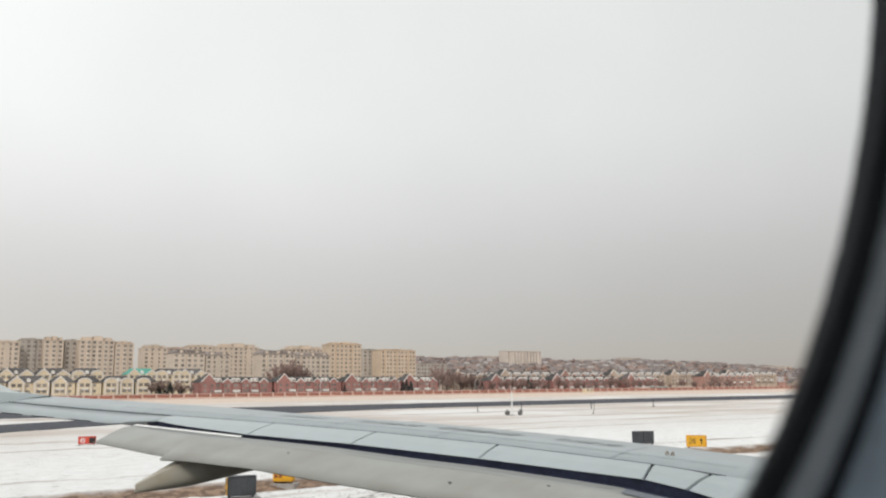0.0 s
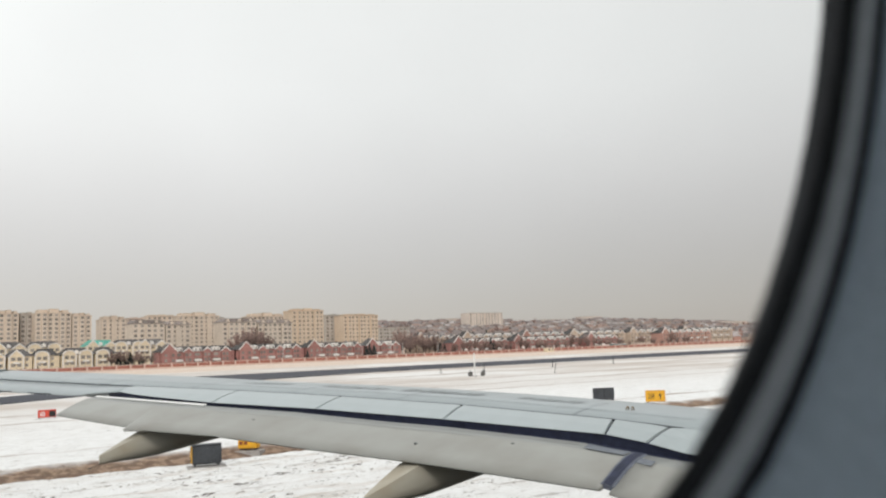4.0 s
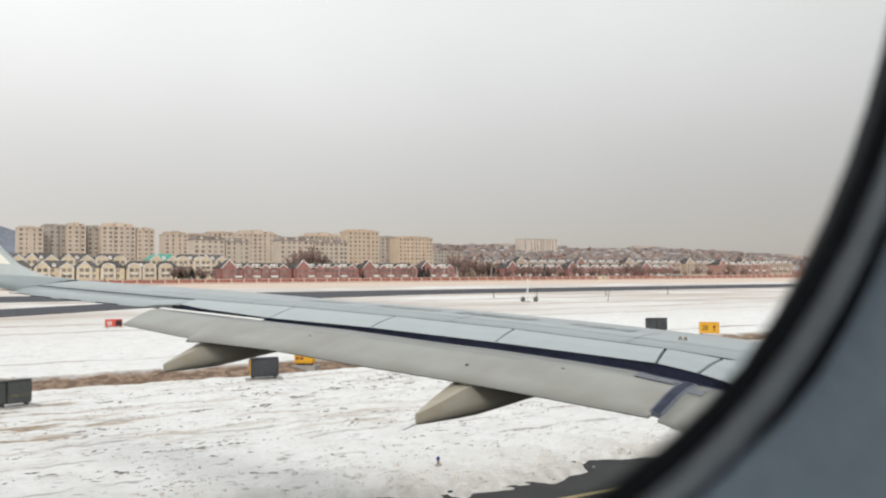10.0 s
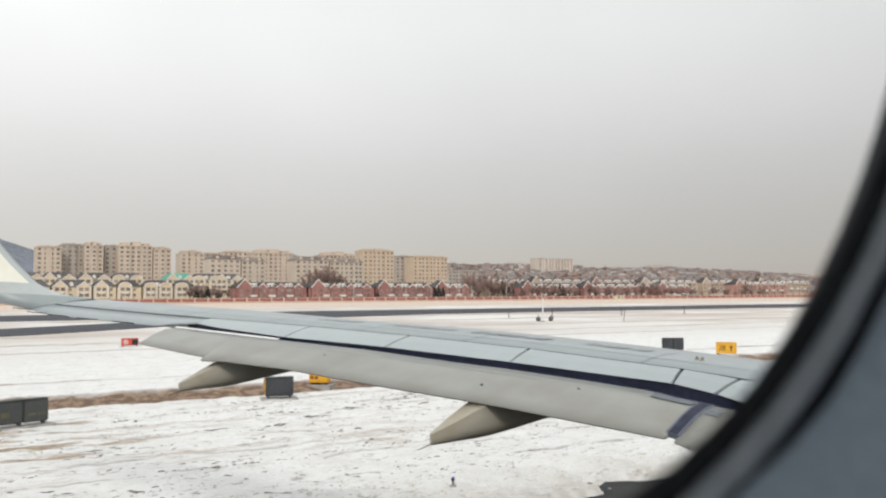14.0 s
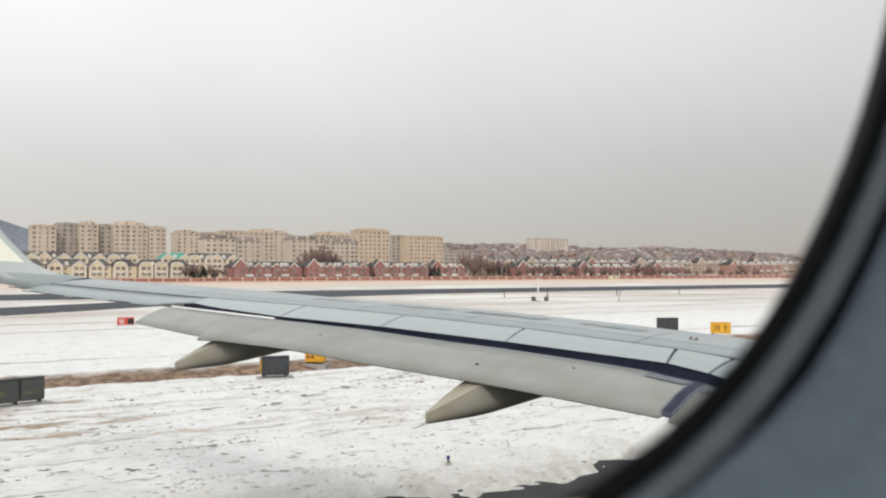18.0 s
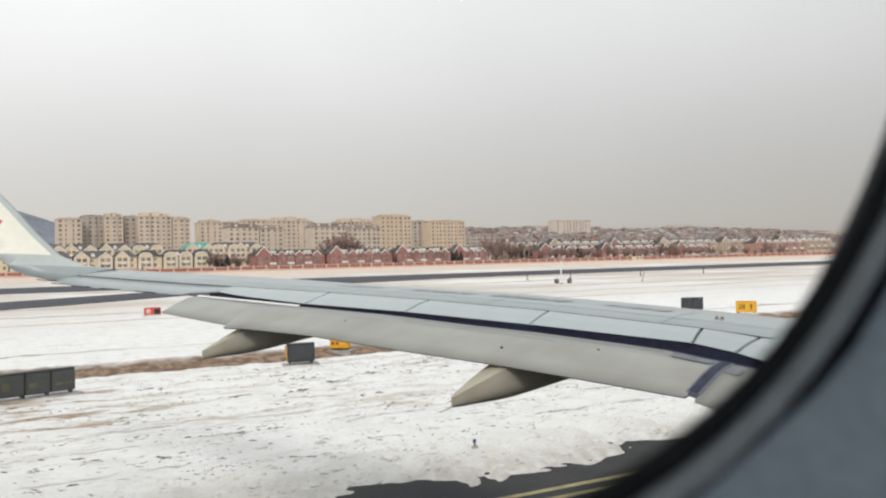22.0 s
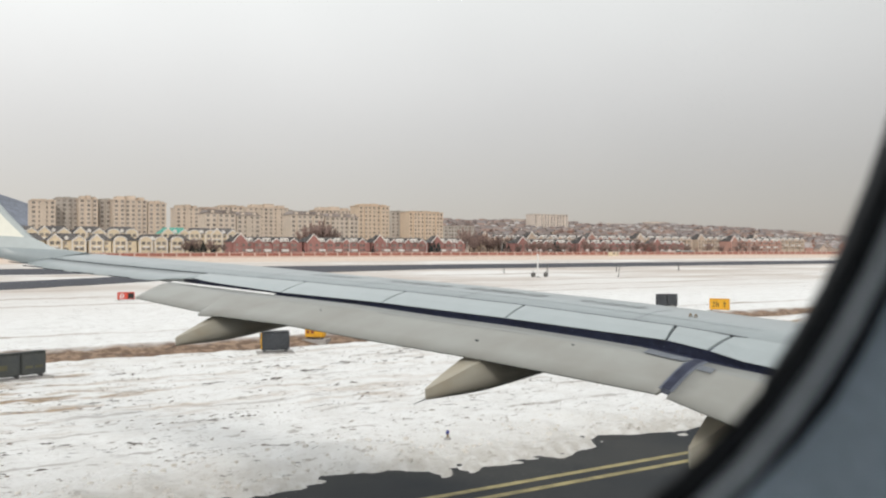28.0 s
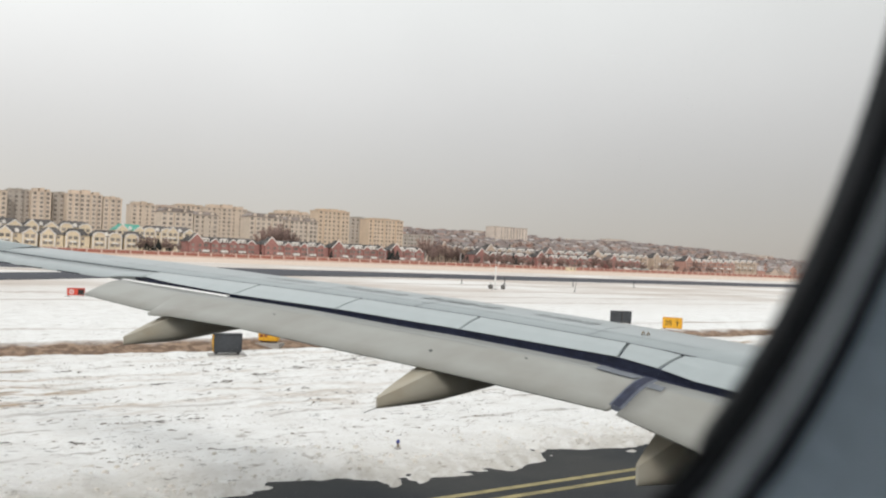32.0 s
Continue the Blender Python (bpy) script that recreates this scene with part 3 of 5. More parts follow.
for nm, keep in (("crown", lambda z: z > 5.05), ("belly", lambda z: z < 2.75)):
    seg = sorted([q for q in hull_pts if keep(q[1])])
    bm = bmesh.new()
    loft(bm, [[(x, y, z) for y, z in seg] for x in (X0 - 0.02, X1 + 0.02)], closed=False, caps=False)
    part(nm, bm, M_CREAM, fus, "", True)
# unseen glowing strips, added only to brighten the lining round the window
M_FILL = bpy.data.materials.new("cabin_lamp_diffuser")
M_FILL.use_nodes = True
M_FILL.node_tree.nodes["Principled BSDF"].inputs["Emission Color"].default_value = (0.92, 0.97, 1.0, 1)
M_FILL.node_tree.nodes["Principled BSDF"].inputs["Emission Strength"].default_value = 2.6
for yy in (-0.76, -2.30):
    lamp = thing("cabin_ceiling_light", "unseen glowing strip added to brighten the window lining", "lamp", group="cabin light strips")
    part("diffuser", box_mesh(X0 + 0.1, X1 - 0.1, yy - 0.07, yy + 0.07, 4.74, 4.77, 0.01), M_FILL, lamp, "added glowing face")
    part("housing", box_mesh(X0 + 0.08, X1 - 0.08, yy - 0.09, yy + 0.09, 4.772, 4.80), M_CABIN, lamp)

# ---- ground: one sheet to the horizon, with snow, a ditch, banks and the paved strips ----
TWY_EDGE, RUN_NEAR, RUN_FAR, FENCE_Y = 13.0, 150.0, 197.0, 430.0


def graded(lo, fine_lo, fine_hi, hi, step, grow):
    mid = list(np.arange(fine_lo, fine_hi, step))
    up, s, v = [], step, fine_hi
    while v < hi:
        up.append(v)
        s *= grow
        v += s
    dn, s, v = [], step, fine_lo
    while v > lo:
        s *= grow
        v -= s
        dn.append(v)
    return np.array(dn[::-1] + mid + up + [hi])


def value_noise(x, y, seed):
    xi, yi = np.floor(x).astype(np.int64), np.floor(y).astype(np.int64)
    fx, fy = x - xi, y - yi
    fx, fy = fx * fx * (3 - 2 * fx), fy * fy * (3 - 2 * fy)

    def h(a, b):
        v = (a * 374761393 + b * 668265263 + seed * 974711) & 0x7FFFFFFF
        v = ((v ^ (v >> 13)) * 1274126177) & 0x7FFFFFFF
        return ((v ^ (v >> 16)) & 0xFFFF) / 65535.0

    return (h(xi, yi) * (1 - fx) + h(xi + 1, yi) * fx) * (1 - fy) + (h(xi, yi + 1) * (1 - fx) + h(xi + 1, yi + 1) * fx) * fy


def hill(x, y):
    """The town's slope beyond the fence, and a hill far off."""
    rise = 35 * sstep(y, 520, 1150) * sstep(x, 150, 520) * (1 - 0.55 * sstep(x / np.maximum(y, 1), 1.15, 1.6))
    lumps = 9 * (value_noise(x * 0.011, y * 0.006, 21) - 0.5) + 4 * (value_noise(x * 0.035, y * 0.02, 22) - 0.5)
    return rise * (1 + lumps / 35) + 6 * sstep(y, 560, 900)


def ground_z(x, y):
    n1 = value_noise(x * 0.55, y * 0.55, 1)
    n2 = value_noise(x * 1.7, y * 1.7, 2)
    n3 = value_noise(x * 4.1, y * 4.1, 3)
    wx, wy = x + 1.1 * (value_noise(x * 0.8, y * 0.8, 31) - 0.5), y + 1.1 * (value_noise(x * 0.8, y * 0.8, 32) - 0.5)
    edge = TWY_EDGE + 1.0 * (value_noise(x * 0.22, y * 0 + 3, 4) - 0.5) + 1.1 * (value_noise(wx * 0.5, wy * 0.9, 5) - 0.5) + 0.6 * (value_noise(wx * 1.3, wy * 2.1, 9) - 0.5) + 0.35 * (value_noise(wx * 3.1, wy * 4.3, 10) - 0.5) + 0.25 * (value_noise(x * 6.1, y * 6.1, 12) - 0.5)
    edge = edge - 0.9 * np.exp(-((x - 14.2) / 1.1) ** 2)
    side = sstep(y, edge - 0.02, edge + 0.5)
    bank = 0.16 * np.exp(-((y - edge - 1.5) / 1.1) ** 2) * (0.55 + 0.9 * n2)
    snow = 0.07 + 0.06 * (n1 - 0.5) + 0.05 * (n2 - 0.5) + 0.035 * (n3 - 0.5) + 0.020 * (value_noise(x * 5.9, y * 5.9, 14) - 0.5) + bank + 0.07 * bank * (value_noise(x * 3.3, y * 5.1, 17) - 0.5) / 0.26
    ditch = -0.30 * np.exp(-((y - 33.6 - 0.7 * (value_noise(x * 0.1, x * 0, 6) - 0.5)) / 0.75) ** 2) + 0.14 * np.exp(-((y - 35.2) / 0.7) ** 2)
    fade = 1 - sstep(y, 60, 140)
    z = side * (snow * fade + 0.05 * (1 - fade) + ditch) + (1 - side) * -0.06
    run = sstep(y, RUN_NEAR - 1.5, RUN_NEAR) * (1 - sstep(y, RUN_FAR, RUN_FAR + 1.5))
    z = z * (1 - run) - 0.06 * run
    return z + hill(x, y)


GX = graded(-4600, -6, 30, 4600, 0.09, 1.07)
GY = graded(-4000, 11.6, 36.5, 4700, 0.09, 1.06)
gx, gy = np.meshgrid(GX, GY)
gz = ground_z(gx, gy)
nx_, ny_ = len(GX), len(GY)
verts = np.stack([gx.ravel(), gy.ravel(), gz.ravel()], 1)
i0 = (np.arange(ny_ - 1)[:, None] * nx_ + np.arange(nx_ - 1)[None]).ravel()
faces = np.stack([i0, i0 + 1, i0 + nx_ + 1, i0 + nx_], 1)
gme = bpy.data.meshes.new("ground")
gme.from_pydata(verts.tolist(), [], faces.tolist())
gme.polygons.foreach_set("use_smooth", [True] * len(faces))


def ground_material():
    m = bpy.data.materials.new("snow_and_dry_grass")
    m.use_nodes = True
    n, l = m.node_tree.nodes, m.node_tree.links
    b = n["Principled BSDF"]
    b.inputs["Roughness"].default_value = 0.85
    b.inputs["Specular IOR Level"].default_value = 0.2
    geo = n.new("ShaderNodeTexCoord")
    sep = n.new("ShaderNodeSeparateXYZ")
    l.new(geo.outputs["Object"], sep.inputs[0])

    def noise_tex(scale, detail=6, rough=0.6, stretch=None):
        t = n.new("ShaderNodeTexNoise")
        t.inputs["Scale"].default_value, t.inputs["Detail"].default_value, t.inputs["Roughness"].default_value = scale, detail, rough
        if stretch:
            mp = n.new("ShaderNodeMapping")
            mp.inputs["Scale"].default_value = stretch
            l.new(geo.outputs["Object"], mp.inputs[0])
            l.new(mp.outputs[0], t.inputs["Vector"])
        else:
            l.new(geo.outputs["Object"], t.inputs["Vector"])
        return t.outputs[0]

    def math_(op, a, b2=None, c=None):
        q = n.new("ShaderNodeMath")
        q.operation = op
        for k, v in enumerate((a, b2, c)):
            if v is None:
                continue
            if isinstance(v, (int, float)):
                q.inputs[k].default_value = v
            else:
                l.new(v, q.inputs[k])
        return q.outputs[0]

    def span(v, a, b2, lo=0.0, hi=1.0):
        r = n.new("ShaderNodeMapRange")
        r.interpolation_type = "SMOOTHSTEP"
        r.inputs[1].default_value, r.inputs[2].default_value, r.inputs[3].default_value, r.inputs[4].default_value = a, b2, lo, hi
        l.new(v, r.inputs[0])
        return r.outputs[0]

    def mixc(fac, c1, c2):
        x = n.new("ShaderNodeMixRGB")
        l.new(fac, x.inputs[0])
        for k, c in ((1, c1), (2, c2)):
            if isinstance(c, tuple):
                x.inputs[k].default_value = (*c, 1)
            else:
                l.new(c, x.inputs[k])
        return x.outputs[0]

    X, Y, Z = sep.outputs[0], sep.outputs[1], sep.outputs[2]
    wob = noise_tex(0.35, 5)
    wob2 = noise_tex(0.06, 4)
    Yw = math_("ADD", Y, math_("MULTIPLY", math_("SUBTRACT", wob, 0.5), 2.2))
    snow = mixc(span(noise_tex(0.9, 6), 0.35, 0.7), (0.87, 0.872, 0.870), (0.79, 0.785, 0.775))
    snow = mixc(span(noise_tex(9, 5), 0.5, 0.75, 0, 0.3), snow, (0.58, 0.56, 0.54))
    grass = mixc(span(noise_tex(7, 6), 0.35, 0.65), (0.50, 0.385, 0.275), (0.30, 0.23, 0.17))
    pale = mixc(span(noise_tex(0.5, 5), 0.35, 0.65), (0.60, 0.47, 0.38), (0.72, 0.62, 0.54))
    # streaks of dry grass that run with the strip
    streak = span(noise_tex(1.0, 7, 0.68, (0.22, 0.9, 1)), 0.50, 0.62)
    zone = math_("MULTIPLY", span(Yw, 17, 23), math_("SUBTRACT", 1.0, span(Yw, 33, 37)))
    patch = span(wob2, 0.42, 0.60)
    fac1 = math_("MULTIPLY", math_("MULTIPLY", streak, zone), math_("ADD", math_("MULTIPLY", patch, 0.85), 0.25))
    col = mixc(fac1, snow, grass)
    # faint wheel ruts and drift lines near the pavement
    for y0, w, a, k in ((16.6, 0.16, 0.55, 0.5), (18.9, 0.12, 0.6, 0.35), (20.8, 0.22, 0.45, 0.5), (24.3, 0.18, 0.5, 0.45), (28.0, 0.3, 0.4, 0.5)):
        yy = math_("ADD", Y, math_("ADD", math_("MULTIPLY", math_("SUBTRACT", noise_tex(0.5, 5), 0.5), 1.1), math_("MULTIPLY", X, -0.03 + 0.02 * k)))
        f = math_("MULTIPLY", span(yy, y0 - w, y0 - w * 0.2), math_("SUBTRACT", 1.0, span(yy, y0 + w * 0.2, y0 + w)))
        f = math_("MULTIPLY", f, span(noise_tex(0.7, 5), 0.44, 0.58))
        col = mixc(math_("MULTIPLY", f, a * 0.9), col, (0.25, 0.21, 0.18))
    # clods and tufts
    tuft = math_("MULTIPLY", span(noise_tex(2.6, 8, 0.72, (0.6, 1.2, 1)), 0.585, 0.65), math_("SUBTRACT", 1.0, span(Y, 60, 120)))
    col = mixc(math_("MULTIPLY", tuft, 0.65), col, (0.24, 0.205, 0.175))
    near = math_("SUBTRACT", 1.0, span(Y, 55, 95))
    speck = span(noise_tex(14, 6, 0.75, (0.45, 1.0, 1)), 0.585, 0.63)
    col = mixc(math_("MULTIPLY", math_("MULTIPLY", speck, near), 0.5), col, (0.36, 0.32, 0.285))
    speck2 = math_("MULTIPLY", span(noise_tex(5.0, 8, 0.78, (0.45, 1.0, 1)), 0.59, 0.625), span(noise_tex(0.25, 3), 0.44, 0.56))
    col = mixc(math_("MULTIPLY", math_("MULTIPLY", speck2, near), 0.85), col, (0.085, 0.08, 0.078))
    # ditch
    Yd = math_("ADD", Y, math_("MULTIPLY", math_("SUBTRACT", noise_tex(0.8, 6), 0.5), 1.4))
    d_in = math_("MULTIPLY", span(Yd, 32.5, 32.9), math_("SUBTRACT", 1.0, span(Yd, 34.5, 35.4)))
    col = mixc(math_("MULTIPLY", d_in, 1.0), col, mixc(span(noise_tex(3, 6), 0.4, 0.6), (0.17, 0.115, 0.085), (0.33, 0.235, 0.17)))
    lip = math_("MULTIPLY", span(Yd, 32.65, 32.85), math_("SUBTRACT", 1.0, span(Yd, 33.15, 33.4)))
    col = mixc(math_("MULTIPLY", lip, span(noise_tex(0.6, 5), 0.35, 0.55, 0.4, 1.0)), col, (0.085, 0.065, 0.055))
    # thin lines further out
    for y0, w, a in ((41.6, 0.4, 0.95), (64.0, 0.8, 0.6), (74.0, 1.2, 0.7), (88.0, 1.6, 0.85), (112.0, 3.0, 0.7), (139.0, 4.5, 0.75)):
        yy = math_("ADD", Y, math_("MULTIPLY", math_("SUBTRACT", noise_tex(0.12, 4), 0.5), w * 3))
        f = math_("MULTIPLY", span(yy, y0 - w, y0 - w * 0.3), math_("SUBTRACT", 1.0, span(yy, y0 + w * 0.3, y0 + w)))
        f = math_("MULTIPLY", f, span(noise_tex(0.09, 5), 0.35, 0.55, 0.25, 1.0))
        col = mixc(math_("MULTIPLY", f, a), col, (0.32, 0.25, 0.20))
    warm = math_("MULTIPLY", span(Y, 45, 90), span(noise_tex(0.03, 6), 0.36, 0.60, 0.22, 0.85))
    col = mixc(warm, col, (0.53, 0.465, 0.415))
    # dirty snow by the pavement
    dirt = math_("MULTIPLY", math_("SUBTRACT", 1.0, span(Yw, 13.2, 18.0)), span(noise_tex(2.2, 6), 0.30, 0.62, 0.25, 1.0))
    col = mixc(math_("MULTIPLY", dirt, 0.13), col, (0.40, 0.36, 0.295))
    brim = math_("MULTIPLY", math_("SUBTRACT", 1.0, span(Yw, 12.9, 14.6)), span(noise_tex(3.5, 6), 0.32, 0.6, 0.3, 1.0))
    col = mixc(math_("MULTIPLY", brim, 0.42), col, (0.30, 0.255, 0.19))
    # dry verge before the fence, and the built land beyond
    verge = math_("MULTIPLY", span(Y, 262, 275), math_("SUBTRACT", 1.0, span(Y, 438, 445)))
    col = mixc(verge, col, pale)
    town = span(Y, 438, 446)
    col = mixc(town, col, mixc(span(noise_tex(0.05, 6), 0.42, 0.58), (0.30, 0.26, 0.23), (0.55, 0.52, 0.50)))
    l.new(col, b.inputs["Base Color"])
    bp = n.new("ShaderNodeBump")
    bp.inputs["Strength"].default_value, bp.inputs["Distance"].default_value = 0.85, 0.09
    l.new(noise_tex(6, 8, 0.7, (0.6, 1.0, 1)), bp.inputs["Height"])
    bp2 = n.new("ShaderNodeBump")
    bp2.inputs["Strength"].default_value, bp2.inputs["Distance"].default_value = 0.6, 0.03
    l.new(noise_tex(22, 6, 0.7), bp2.inputs["Height"])
    l.new(bp.outputs[0], bp2.inputs["Normal"])
    l.new(bp2.outputs[0], b.inputs["Normal"])
    return m


gme.materials.append(ground_material())
tagged(new("ground", gme), "snow-covered airfield grass with brown patches and a ditch", "ground", kind="structure")
M_ASPH = mat("dark_asphalt", (0.030, 0.034, 0.039), 0.9, 0, 0.25, 0.45, 0.3, 60, spec=0.14, col2=(0.062, 0.062, 0.06))
M_RUN = mat("runway_asphalt", (0.055, 0.058, 0.072), 0.8, 0, 0.25, 0.02, 0.1, 3, spec=0.2, col2=(0.08, 0.08, 0.095))
M_YEL = mat("yellow_line_paint", (0.38, 0.325, 0.155), 0.7, 0, 0.3, 3, 0.1, 40)
tagged(part("taxiway", box_mesh(-200, 600, -12, TWY_EDGE + 2.5, -0.3, 0.0), M_ASPH), "dark asphalt taxiway with snow along its edge", "taxiway", kind="structure")
tagged(part("runway", box_mesh(-2500, 3000, RUN_NEAR - 3, RUN_FAR + 3, -0.3, 0.0), M_RUN), "dark asphalt runway across the snow", "runway", kind="structure")
for y in (11.1, 11.55):
    tagged(part("taxiway_line", box_mesh(-60, 200, y - 0.075, y + 0.075, -0.01, 0.004), M_YEL), "worn yellow line on the taxiway", "marking", kind="structure")

bm = bmesh.new()
exit_pts = [(-60, 33 + 9), (9, 94), (18, 102.5), (40, 123), (62, 138), (100, 151.5), (30, 151.5), (24, 128), (11, 116), (-72, 42)]
va = [bm.verts.new((x, y, 0.14)) for x, y in exit_pts]
vb = [bm.verts.new((x, y, -0.2)) for x, y in exit_pts]
bm.faces.new(va)
for i in range(len(va)):
    bm.faces.new((va[i], vb[i], vb[(i + 1) % len(va)], va[(i + 1) % len(va)]))
tagged(part("connecting_taxiway", bm, M_RUN), "dark asphalt taxiway branch joining the runway", "taxiway", kind="structure")

# ---- the fence along the airfield ----
M_FRED = mat("fence_red_panel", (0.42, 0.17, 0.13), 0.8, 0, 0.2, 0.3, 0.1, 4, var=0.08)
M_FPINK = mat("fence_pink_post", (0.68, 0.52, 0.45), 0.8, 0, 0.1, 0.5, 0.1, 5, var=0.06)
fence = thing("perimeter_wall", "red-brown perimeter wall with pale pink posts and coping", "wall", kind="structure")
POST = 6.7
pm = None
bm = box_mesh(-0.35, 0.35, -0.35, 0.35, 0, 2.75, 0.05)
bx(bm, -0.42, 0.42, -0.42, 0.42, 2.75, 2.9)
post0 = part("post", bm, M_FPINK, fence)
bm = bx(bmesh.new(), 0.35, POST - 0.35, -0.12, 0.12, 0.9, 2.35)
pan0 = part("panel", bm, M_FRED, fence)
bm = bx(bmesh.new(), 0.35, POST - 0.35, -0.2, 0.2, 0, 0.9)
bx(bm, 0.35, POST - 0.35, -0.2, 0.2, 2.35, 2.6)
rail0 = part("coping", bm, M_FPINK, fence)
FX0, FN = -80.0, 130
for i in range(FN):
    mm = Matrix.Translation((FX0 + i * POST, FENCE_Y, 0.0))
    for o in (post0, pan0, rail0):
        if i == 0:
            o.matrix_basis = mm
        else:
            again(o.name.split(".")[0], o.data, fence, mm)

# ---- town ----
rnd = random.Random(7)
M_BEIGE = mat("beige_render", (0.66, 0.55, 0.45), 0.85, 0, 0.10, 0.15, 0.1, 2, var=0.07)
M_TOWER = mat("warm_beige_render", (0.66, 0.525, 0.40), 0.85, 0, 0.08, 0.15, 0.1, 2, var=0.04)
M_BEIGE2 = mat("cream_render", (0.64, 0.545, 0.455), 0.85, 0, 0.10, 0.15, 0.1, 2, var=0.06)
M_GREYR = mat("grey_render", (0.50, 0.45, 0.40), 0.85, 0, 0.10, 0.15, 0.1, 2, var=0.06)
M_YELLOW = mat("yellow_render", (0.78, 0.66, 0.48), 0.85, 0, 0.08, 0.3, 0.1, 3, var=0.06)
M_BRICK = mat("red_brick", (0.43, 0.215, 0.19), 0.85, 0, 0.2, 0.3, 0.1, 5, var=0.10)
M_WHITE = mat("white_trim", (0.80, 0.76, 0.72), 0.7, 0, 0.06, 1, 0.05, 6)
M_ROOF = mat("dark_roof", (0.080, 0.076, 0.077), 0.9, 0, 0.25, 0.3, 0.1, 3, var=0.2, spec=0.1, col2=(0.15, 0.14, 0.135))
M_ROOFG = mat("green_roof", (0.10, 0.38, 0.30), 0.6, 0, 0.15, 0.4, 0.1, 3)
M_SNOWR = mat("snowy_roof", (0.20, 0.165, 0.155), 0.85, 0, 0.25, 0.25, 0.1, 2, var=0.25, spec=0.15, col2=(0.46, 0.42, 0.41))
M_PANE = mat("window_pane", (0.32, 0.285, 0.26), 0.12, 0, 0.2, 1, 0, 3, var=0.4, spec=0.9)
M_ROOFB = mat("brown_tile_roof", (0.20, 0.165, 0.15), 0.9, 0, 0.25, 0.3, 0.1, 3, var=0.25, spec=0.15, col2=(0.36, 0.32, 0.30))
# haze over the farthest buildings is put into this lighter colour
M_PALE = mat("pale_distant_render", (0.70, 0.61, 0.54), 0.9, 0, 0.10, 0.1, 0.1, 1)
M_FAR = mat("distant_render", (0.56, 0.45, 0.38), 0.9, 0, 0.12, 0.1, 0.1, 1, var=0.15)
M_PINKR = mat("terracotta_render", (0.47, 0.275, 0.225), 0.9, 0, 0.12, 0.1, 0.1, 1, var=0.12)


def win_mesh(w, h, arched=False):
    bm = bmesh.new()
    bx(bm, -w / 2, w / 2, -0.06, 0.05, 0, h)
    me = bpy.data.meshes.new("window")
    bm.to_mesh(me)
    bm.free()
    me.materials.append(M_PANE)
    return me


WIN_BIG, WIN_SMALL, WIN_LOW, WIN_PAIR = win_mesh(1.9, 1.7), win_mesh(1.3, 1.5), win_mesh(2.6, 1.5), win_mesh(1.5, 1.6)


def apartment(x0, x1, y, z, h, wall, depth=16.0, floors=None, roof=M_GREYR, step=3.6, label="", penthouse=2.0, win=None):
    """A block of flats: body with ledges and bays, roof storey, parapet, a window for each room."""
    w = x1 - x0
    fl = floors or max(3, int(round(h / 3.1)))
    b = thing("apartment_block", label or "beige rendered block of flats, many storeys high", "apartment block", Matrix.Translation((x0, y, z)), group="blocks of flats behind the town houses")
    bm = bx(bmesh.new(), 0, w, 0, depth, -3, h)
    nb = max(1, int(w // 11))
    for k in range(nb):
        cx = (k + 0.5) * w / nb
        bx(bm, cx - 1.9, cx + 1.9, -1.1, 0.2, -3, h - 1.2)
    for f in range(1, fl, 3):
        bx(bm, -0.12, w + 0.12, -0.14, 0.1, f * h / fl - 0.12, f * h / fl + 0.1)
    part("wall", bm, wall, b)
    bm = bx(bmesh.new(), -0.35, w + 0.35, -0.4, depth + 0.35, h, h + 0.45)
    if roof == M_ROOFB:
        # slate roof set back behind the eaves, with pale dormer fronts
        prism(bm, [(0.3, h + 0.45), (w - 0.3, h + 0.45), (w - 2.6, h + 2.6), (2.6, h + 2.6)], 0.4, depth - 0.4)
        for k in range(max(2, int(w // 8))):
            cx = (k + 0.5) * w / max(2, int(w // 8))
            d = bmesh.new()
            prism(d, [(cx - 1.1, h + 0.45), (cx + 1.1, h + 0.45), (cx + 1.1, h + 1.7), (cx, h + 2.5), (cx - 1.1, h + 1.7)], 0.1, 3)
            part("dormer", d, wall, b, "pale roof dormer")
    if penthouse:
        # stair and lift heads on the flat roof, under thin slabs
        for u0, u1, k in ((0.10, 0.34, 0.75), (0.42, 0.66, 1.0), (0.76, 0.93, 0.6)):
            bx(bm, w * u0, w * u1, 2.0, depth - 3, h + 0.45, h + 0.45 + penthouse * k)
            bx(bm, w * u0 - 0.3, w * u1 + 0.3, 1.7, depth - 2.7, h + 0.45 + penthouse * k, h + 0.7 + penthouse * k)
    part("roof", bm, roof, b)
    nc = max(2, int(w / step))
    for f in range(fl):
        for c in range(nc):
            cx = (c + 0.5) * w / nc
            bay = any(abs(cx - (k + 0.5) * w / nb) < 1.9 for k in range(nb))
            again("window", (win or WIN_BIG), b, Matrix.Translation((cx, -1.12 if bay else -0.02, f * h / fl + 0.9)))
    return b


def az_x(px, y):
    """Where a bearing on the first sight line meets the row at y."""
    return y * math.tan(radians(32.2) + math.atan((px - 784) / 1506))


